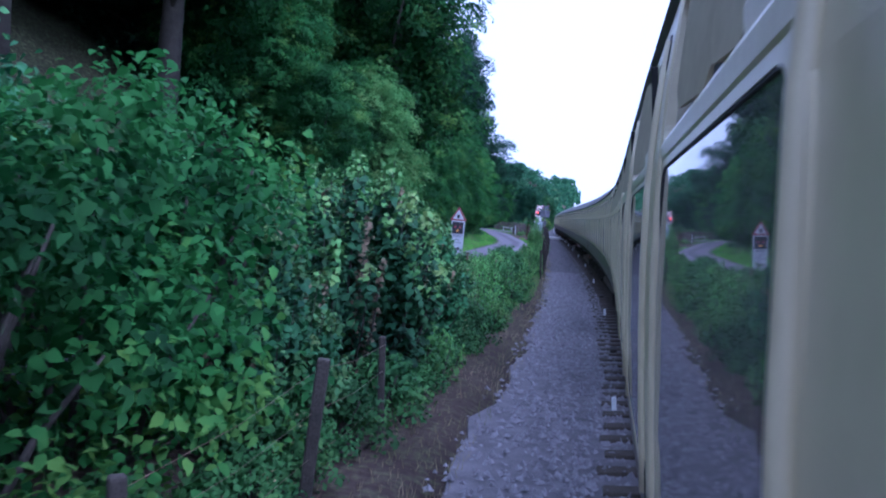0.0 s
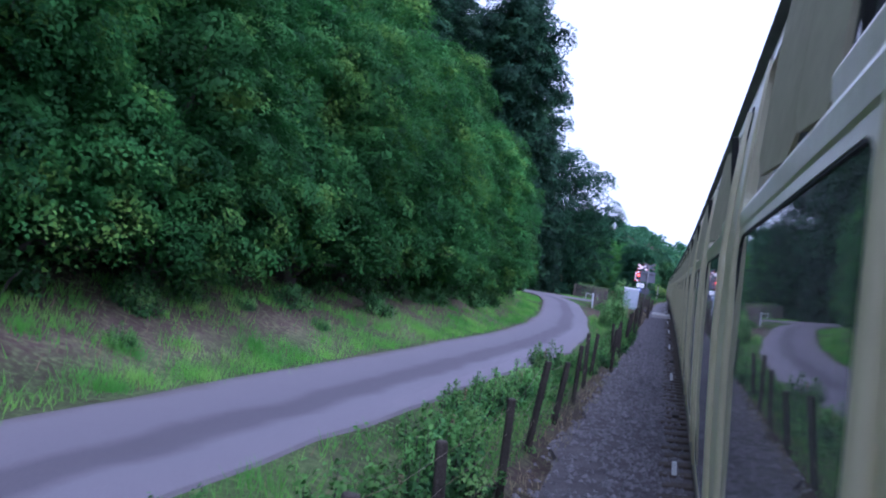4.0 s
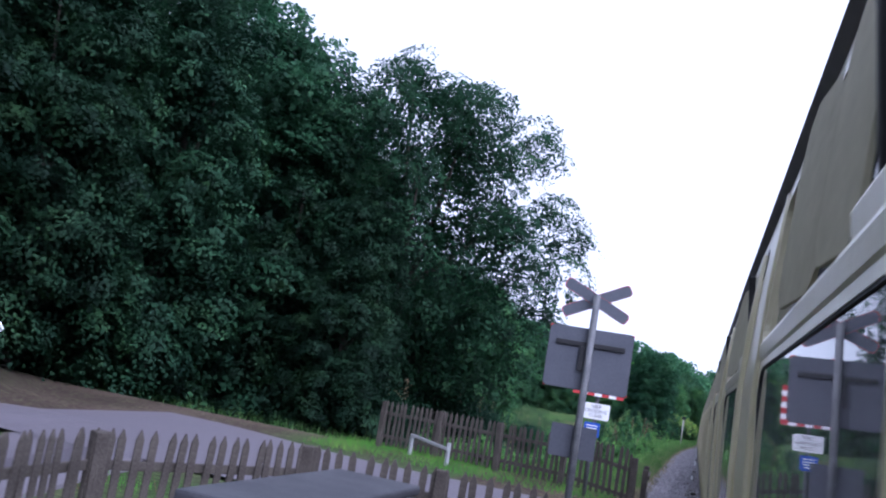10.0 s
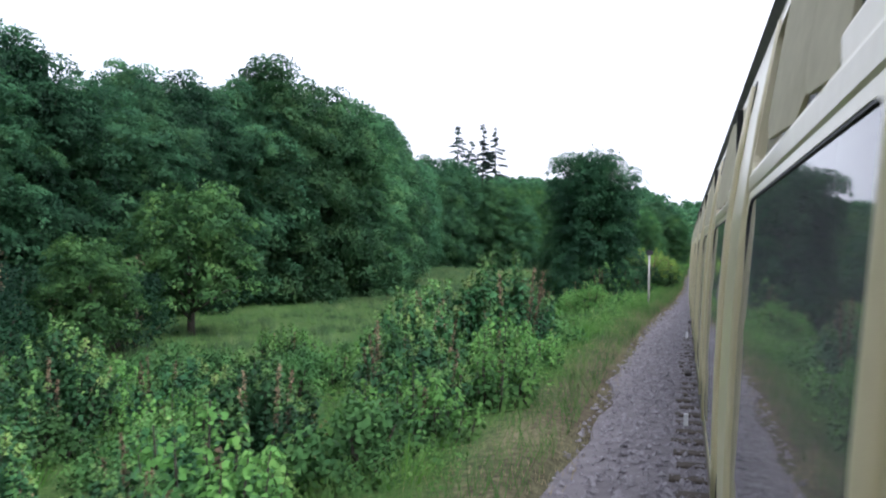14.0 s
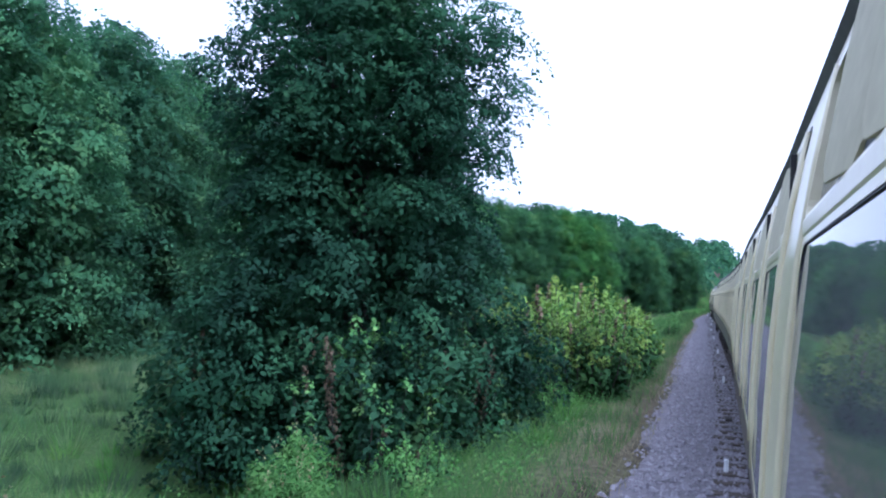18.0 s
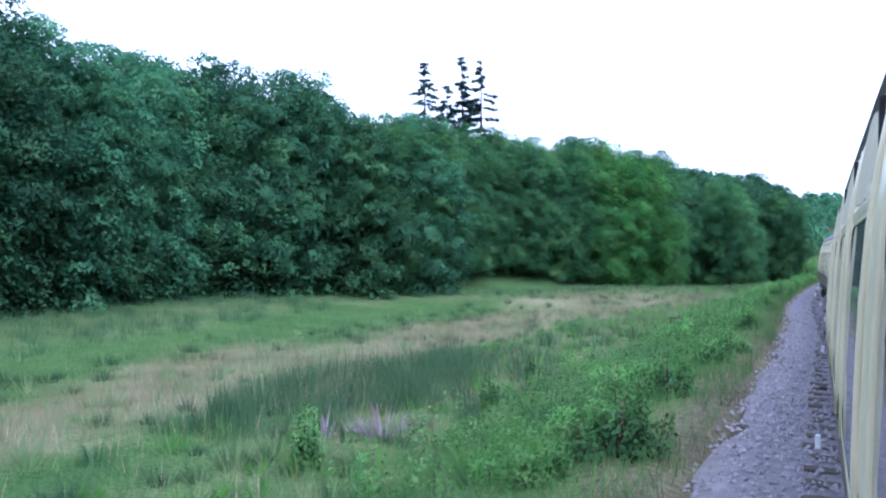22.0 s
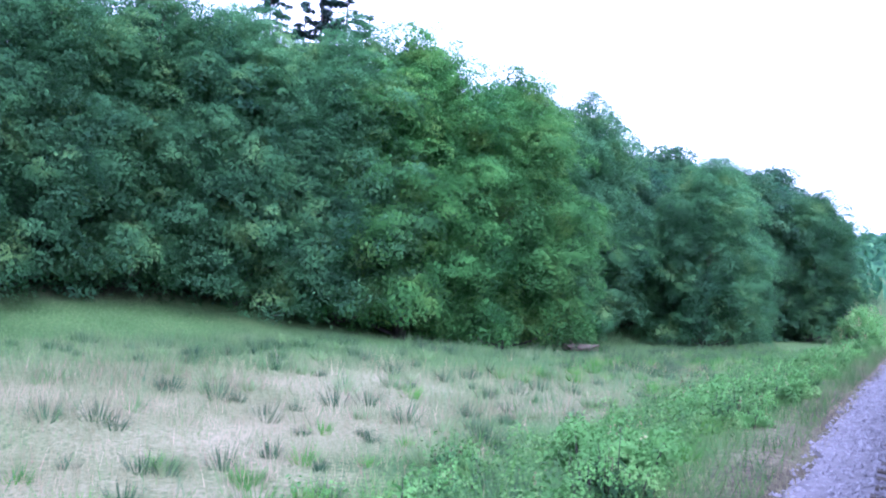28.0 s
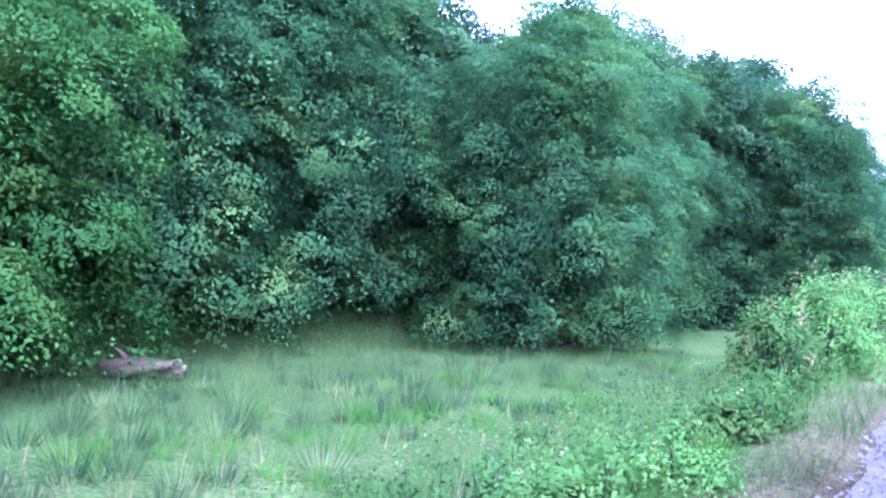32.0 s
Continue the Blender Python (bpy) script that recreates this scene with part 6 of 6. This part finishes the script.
for y in np.arange(97, 108, 1.3):
    weed_spots.append((by_line(y, -2.6 - RNG.uniform(0, 2.0)), y, RNG.uniform(0.25, 0.5)))
hazel = bush("hazel_bush", 2.6, 2.8, 30, 0.55, 620, 0.095, LEAF_SHOOT, "fresh green leafy hazel bush beside the line", LEAF_RUST, "bushes beside the line", spikes=8)
scatter(hazel, [q for q in shrub_spots if 9 < q[1] < 25], 0.08)
# second bush with darker leaves: its shade is in the leaf colour
shade_bush = bush("dark_bush", 2.6, 2.8, 30, 0.55, 700, 0.09, LEAF_BANK, "dark green bush beside the fence, leaf colour darkened for shade", LEAF_BANK, "bushes beside the line", spikes=3)
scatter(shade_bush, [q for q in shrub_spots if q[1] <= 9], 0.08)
# the oak's shade is put into these bushes' leaf colour
under_oak = bush("holly_bush", 2.6, 2.8, 28, 0.55, 620, 0.09, LEAF_SHADED, "bush under the oak, its leaf colour darkened for the shade", None, "bushes beside the line")
scatter(under_oak, [q for q in shrub_spots if 128 < q[1] < 141 and q[0] < -12], 0.08)
shrub_spots = [q for q in shrub_spots if not (128 < q[1] < 141 and q[0] < -12)]
shrub_spots = [q for q in shrub_spots if q[1] >= 25]
# bramble again in a darker leaf, colour standing in for shade at these spots
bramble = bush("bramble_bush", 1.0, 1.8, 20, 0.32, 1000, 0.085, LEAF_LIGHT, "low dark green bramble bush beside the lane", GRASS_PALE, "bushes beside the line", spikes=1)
for y in np.arange(40, 93, 1.3):
    low_spots2.append((float(np.interp(y, LANE_Y, LANE_X)) - 3.0 - RNG.uniform(0, 2.6), y, RNG.uniform(0.45, 0.9)))
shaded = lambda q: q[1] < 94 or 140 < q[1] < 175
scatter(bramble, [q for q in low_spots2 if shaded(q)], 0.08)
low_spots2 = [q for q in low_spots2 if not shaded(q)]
for ob, sp in ((weed, weed_spots), (sapling, sapling_spots), (dry, dry_spots), (leafy, leafy_spots), (shrub, shrub_spots), (lime, lime_spots), (low, low_spots2), (elder, elder_spots)):
    scatter(ob, sp, 0.08)


# ---------------------------------------------------------------- far woods and grass
def far_woods():
    cs, ns = [], []
    for k in range(1500):
        y = RNG.uniform(430, 1250)
        x = RNG.uniform(-420, 260)
        z = float(ground_z(x, y))
        r = RNG.uniform(4, 6.5)
        n = 46
        d = RNG.normal(0, 1, (n, 3))
        d /= np.linalg.norm(d, axis=1, keepdims=True)
        d[:, 2] = np.abs(d[:, 2])
        cs.append(d * r * (1, 1, 1.25) * RNG.uniform(0.75, 1.05, (n, 1)) + (x, y, z + 4))
        ns.append(d)
    arr = leaves_at(np.concatenate(cs), np.concatenate(ns), 3.2, 2.2, 0.4)
    tagged(new("far_woods", mesh_np("far_woods", arr, 4, LEAF_WOOD)), "green wooded hills in the distance", "woods", kind="stuff")


far_woods()


def blades(name, x, y, height, width, mat, label, lean=0.35, kind="grass"):
    n = len(x)
    z = ground_z(x, y)
    a = RNG.uniform(0, 6.283, n)
    h = height * RNG.uniform(0.55, 1.3, n)
    w = width * RNG.uniform(0.7, 1.3, n)
    dx, dy = np.cos(a) * w / 2, np.sin(a) * w / 2
    b = RNG.uniform(0, 6.283, n)
    lx, ly = np.cos(b) * h * lean * RNG.uniform(0.2, 1, n), np.sin(b) * h * lean * RNG.uniform(0.2, 1, n)
    p0 = np.stack([x - dx, y - dy, z - 0.03], 1)
    p1 = np.stack([x + dx, y + dy, z - 0.03], 1)
    p3 = np.stack([x + lx, y + ly, z + h], 1)
    arr = np.stack([p0, p1, p3], 1)
    up = np.stack([0.15 * np.cos(b), 0.15 * np.sin(b), 1.0 + 0 * b], 1)
    front = np.tile((0.6, -0.75, 0.3), (n, 1))         # the side towards the line
    tagged(new(name, mesh_np(name, arr, 3, mat, up, front)), label, kind, kind="stuff")


def clumped(n, y0, y1, l0, l1, size, power=1.0):
    y = RNG.uniform(y0, y1, n)
    l = l0 + (l1 - l0) * RNG.uniform(0, 1, n) ** power
    x = line_x(y) + l
    keep = rough(x, y, size, 1.0) + RNG.uniform(-0.9, 0.9, n) > -0.1
    return x[keep], y[keep]


def off_road(x, y, half=1.42):
    keep = (np.abs(x - np.interp(y, LANE_Y, LANE_X)) > half) | (y > 119)
    keep &= ~((y > 109) & (y < 118.5) & (x > -14))
    return x[keep], y[keep]


x, y = off_road(*clumped(150000, 26, 125, -1.6, -9.0, 0.9))
keep = x > np.interp(y, LANE_Y, LANE_X) - 1.95 - 0.6 * rough(x, y, 1.5)
keep &= (y < 88) | (y > 108.5) | (x < np.interp(y, LANE_Y, LANE_X)) | (rough(x, y, 0.7, 2.0) > 0.55)
blades("verge_grass", x[keep], y[keep], 0.17, 0.016, GRASS_VERGE, "short green grass on the lane's verges", 0.9)
ty = RNG.uniform(30, 100, 420)
tx = np.interp(ty, LANE_Y, LANE_X) - 1.6 - 3.4 * RNG.uniform(0, 1, 420) ** 1.5
home = RNG.integers(0, 420, 30000)
size = RNG.uniform(0.08, 0.30, 420)[home]
blades("bank_tufts", tx[home] + RNG.normal(0, 1, 30000) * size, ty[home] + RNG.normal(0, 1, 30000) * size, 0.20, 0.014, GRASS_VERGE, "green tufts of grass on the bare bank", 0.9)
x, y = off_road(*clumped(5000, -5, 125, -1.5, -9.5, 0.6))
blades("dry_weeds", x, y, 0.22, 0.02, GRASS_DRY, "dry brown weeds and dead leaves on the bank", 0.7, "weeds")
x, y = clumped(70000, -8, 345, -1.15, -2.9, 0.5)
blades("dry_verge_grass", x, y, 0.10, 0.010, GRASS_PALE, "dry trampled grass along the ballast edge", 0.8)
x, y = off_road(*clumped(200000, 122, 348, -1.5, -7.5, 1.1))
blades("line_verge_grass", x, y, 0.36, 0.013, GRASS_GREEN, "long green grass on the railway verge", 0.9)
x, y = clumped(300000, 122, 345, -5, -40, 2.2, 1.3)
keep = (x > np.interp(y, EDGE_Y, EDGE_X) - 2.0) & (pale_band(x, y) < RNG.uniform(0.0, 1.2, len(x)))
blades("meadow_grass", x[keep], y[keep], 0.30, 0.016, GRASS_GREEN, "long green meadow grass", 0.9)
x, y = clumped(220000, 205, 345, -5, -44, 2.6, 1.0)
keep = (x > np.interp(y, EDGE_Y, EDGE_X) - 8.0) & (x < np.interp(y, EDGE_Y, EDGE_X) + 8)
blades("woodside_grass", x[keep], y[keep], 0.40, 0.02, GRASS_WOODSIDE, "grey-green rough grass along the wood", 0.8)
x, y = clumped(380000, 206, 340, -5.5, -38, 3.0, 1.0)
keep = pale_band(x, y) > RNG.uniform(0.15, 1.1, len(x))
blades("seeding_grass", x[keep], y[keep], 0.42, 0.012, GRASS_PALE, "pale pinkish seeding meadow grass", 0.6)
x, y = clumped(2600, 222, 335, -4, -22, 1.6)
keep = x > np.interp(y, EDGE_Y, EDGE_X) + 5
blades("dock_stalks", x[keep], y[keep], 0.45, 0.02, GRASS_DRY, "rusty brown dock stalks in the meadow", 0.4, "weeds")
x, y = clumped(60000, 218, 335, -4.5, -30, 1.8, 1.0)
keep = (pale_band(x, y) > 0.2) & (rough(x, y, 2.6, 7.0) + RNG.uniform(-0.3, 0.3, len(x)) > 0.25)
blades("sorrel_grass", x[keep], y[keep], 0.38, 0.014, GRASS_SORREL, "patches of reddish sorrel in the meadow", 0.6, "weeds")
x, y = clumped(40000, 238, 262, -8, -17, 1.5, 1.0)
keep = np.hypot((x - line_x(y) + 12.5) / 3.2, (y - 250) / 8.0) + 0.3 * rough(x, y, 1.2) < 1.0
blades("reeds", x[keep], y[keep], 0.75, 0.018, GRASS_TUFT, "dark green reeds in a wet hollow", 0.4, "reeds")
for nm, mat, seed, lab in (("dark_tufts", GRASS_TUFT, 3.0, "dark green tufts of rough grass"), ("pale_tufts", GRASS_WOODSIDE, 8.0, "grey-green tufts of seeding grass")):
    x, y = clumped(70000, 124, 345, -3.5, -28, 1.0, 1.4)
    keep = (x > np.interp(y, EDGE_Y, EDGE_X) - 2.0) & (rough(x, y, 0.8, seed) + 0.5 * rough(x, y, 4, seed) + RNG.uniform(-0.15, 0.15, len(x)) > 0.35)
    blades(nm, x[keep], y[keep], 0.62, 0.02, mat, lab, 0.7)


def tussocks(name, homes, y0, y1, l0, l1, per, high, mat, label, power=1.0):
    """Domed tufts of grass, each a fan of blades from one root."""
    hy = RNG.uniform(y0, y1, homes)
    hx = line_x(hy) + l0 + (l1 - l0) * RNG.uniform(0, 1, homes) ** power
    keep = (hx > np.interp(hy, EDGE_Y, EDGE_X) - 1.0) & (pale_band(hx, hy) < RNG.uniform(0.25, 1.5, homes))
    hx, hy = hx[keep], hy[keep]
    size = RNG.uniform(0.55, 1.5, len(hx))
    home = np.repeat(np.arange(len(hx)), per)
    q, a = np.sqrt(RNG.uniform(0, 1, len(home))), RNG.uniform(0, 6.283, len(home))
    root = 0.28 * size[home] * q
    x, y = hx[home] + root * np.cos(a), hy[home] + root * np.sin(a)
    z = ground_z(x, y)
    h = high * size[home] * (1.1 - 0.55 * q) * RNG.uniform(0.7, 1.25, len(home))
    out = np.stack([np.cos(a), np.sin(a), 0 * a], 1)
    side = np.stack([-np.sin(a), np.cos(a), 0 * a], 1) * 0.014 * RNG.uniform(0.7, 1.4, (len(home), 1))
    foot = np.stack([x, y, z - 0.03], 1)
    tip = foot + out * (h * (0.25 + 0.7 * q))[:, None] + np.stack([0 * h, 0 * h, h], 1)
    nor = out * (0.75 * q)[:, None] + (0, 0, 0.8)
    tagged(new(name, mesh_np(name, np.stack([foot - side, foot + side, tip], 1), 3, mat, nor, np.tile((0.5, -0.7, 0.4), (len(home), 1)))), label, "grass", kind="stuff")


tussocks("grass_tussocks", 1500, 168, 346, -4.0, -26, 46, 0.46, GRASS_TUFT, "dark green tussocks of rough meadow grass", 1.2)
tussocks("seeding_tussocks", 900, 172, 346, -4.5, -28, 46, 0.50, GRASS_WOODSIDE, "grey-green tussocks of seeding grass", 1.1)
tussocks("green_tussocks", 1100, 124, 346, -2.8, -13, 46, 0.44, GRASS_VERGE, "bright green tussocks beside the line", 1.3)
tussocks("willowherb", 6, 242, 245.5, -8.0, -10.2, 30, 0.7, FLOWER_PINK, "clump of pink willowherb in the wet hollow")


def leaf_mat(name, x, y, height, radius, per, leaf, mat, label):
    """Low leafy growth too thick to count: small domes of leaves side by side."""
    n = len(x)
    d = RNG.normal(0, 1, (n, per, 3))
    d /= np.linalg.norm(d, axis=2, keepdims=True)
    d[:, :, 2] = np.abs(d[:, :, 2])
    h = height * RNG.uniform(0.5, 1.3, (n, 1))
    c = np.stack([x[:, None] + d[:, :, 0] * radius, y[:, None] + d[:, :, 1] * radius, ground_z(x, y)[:, None] + 0.03 + d[:, :, 2] * h * RNG.uniform(0.5, 1.1, (n, per))], -1).reshape(-1, 3)
    nor = (d * 0.6 + (0, 0, 0.7)).reshape(-1, 3)
    front = nor + (0.5, -0.6, 0.0)
    tagged(new(name, mesh_np(name, ovate_leaves(c, nor, leaf, leaf * 0.6), 6, mat, nor, front)), label, "weeds", kind="stuff")


x, y = clumped(1700, 206, 347, -2.9, -7.5, 1.0, 1.4)
leaf_mat("verge_weeds", x, y, 0.60, 0.42, 38, 0.08, LEAF_VERGE, "thick bright green weeds on the railway verge")
x, y = clumped(1300, 206, 347, -3.0, -8.5, 1.4, 1.3)
leaf_mat("verge_weeds", x, y, 0.55, 0.36, 38, 0.08, LEAF_WEED, "thick green weeds on the railway verge")
x, y = clumped(900, 124, 205, -2.6, -10, 1.2, 1.3)
leaf_mat("verge_weeds", x, y, 0.34, 0.34, 48, 0.065, LEAF_WEED, "thick green weeds on the railway verge")
x, y = off_road(*clumped(420, 20, 108, -1.7, -3.2, 0.8, 1.0), 1.55)
leaf_mat("lane_weeds", x, y, 0.26, 0.3, 36, 0.06, LEAF_VERGE, "green weeds between the lane and the railway")
n = 16000
home = RNG.integers(0, 260, n)
ty = 208 + 76 * RNG.uniform(0, 1, 260)
tx = np.interp(ty, EDGE_Y, EDGE_X) + 1.0 + 9.0 * RNG.uniform(0, 1, 260)
x, y = tx[home] + RNG.normal(0, 0.22, n), ty[home] + RNG.normal(0, 0.22, n)
blades("rush_tussocks", x, y, 0.6, 0.02, GRASS_TUFT, "dark tussocks of rushes along the wood", 0.5, "rushes")
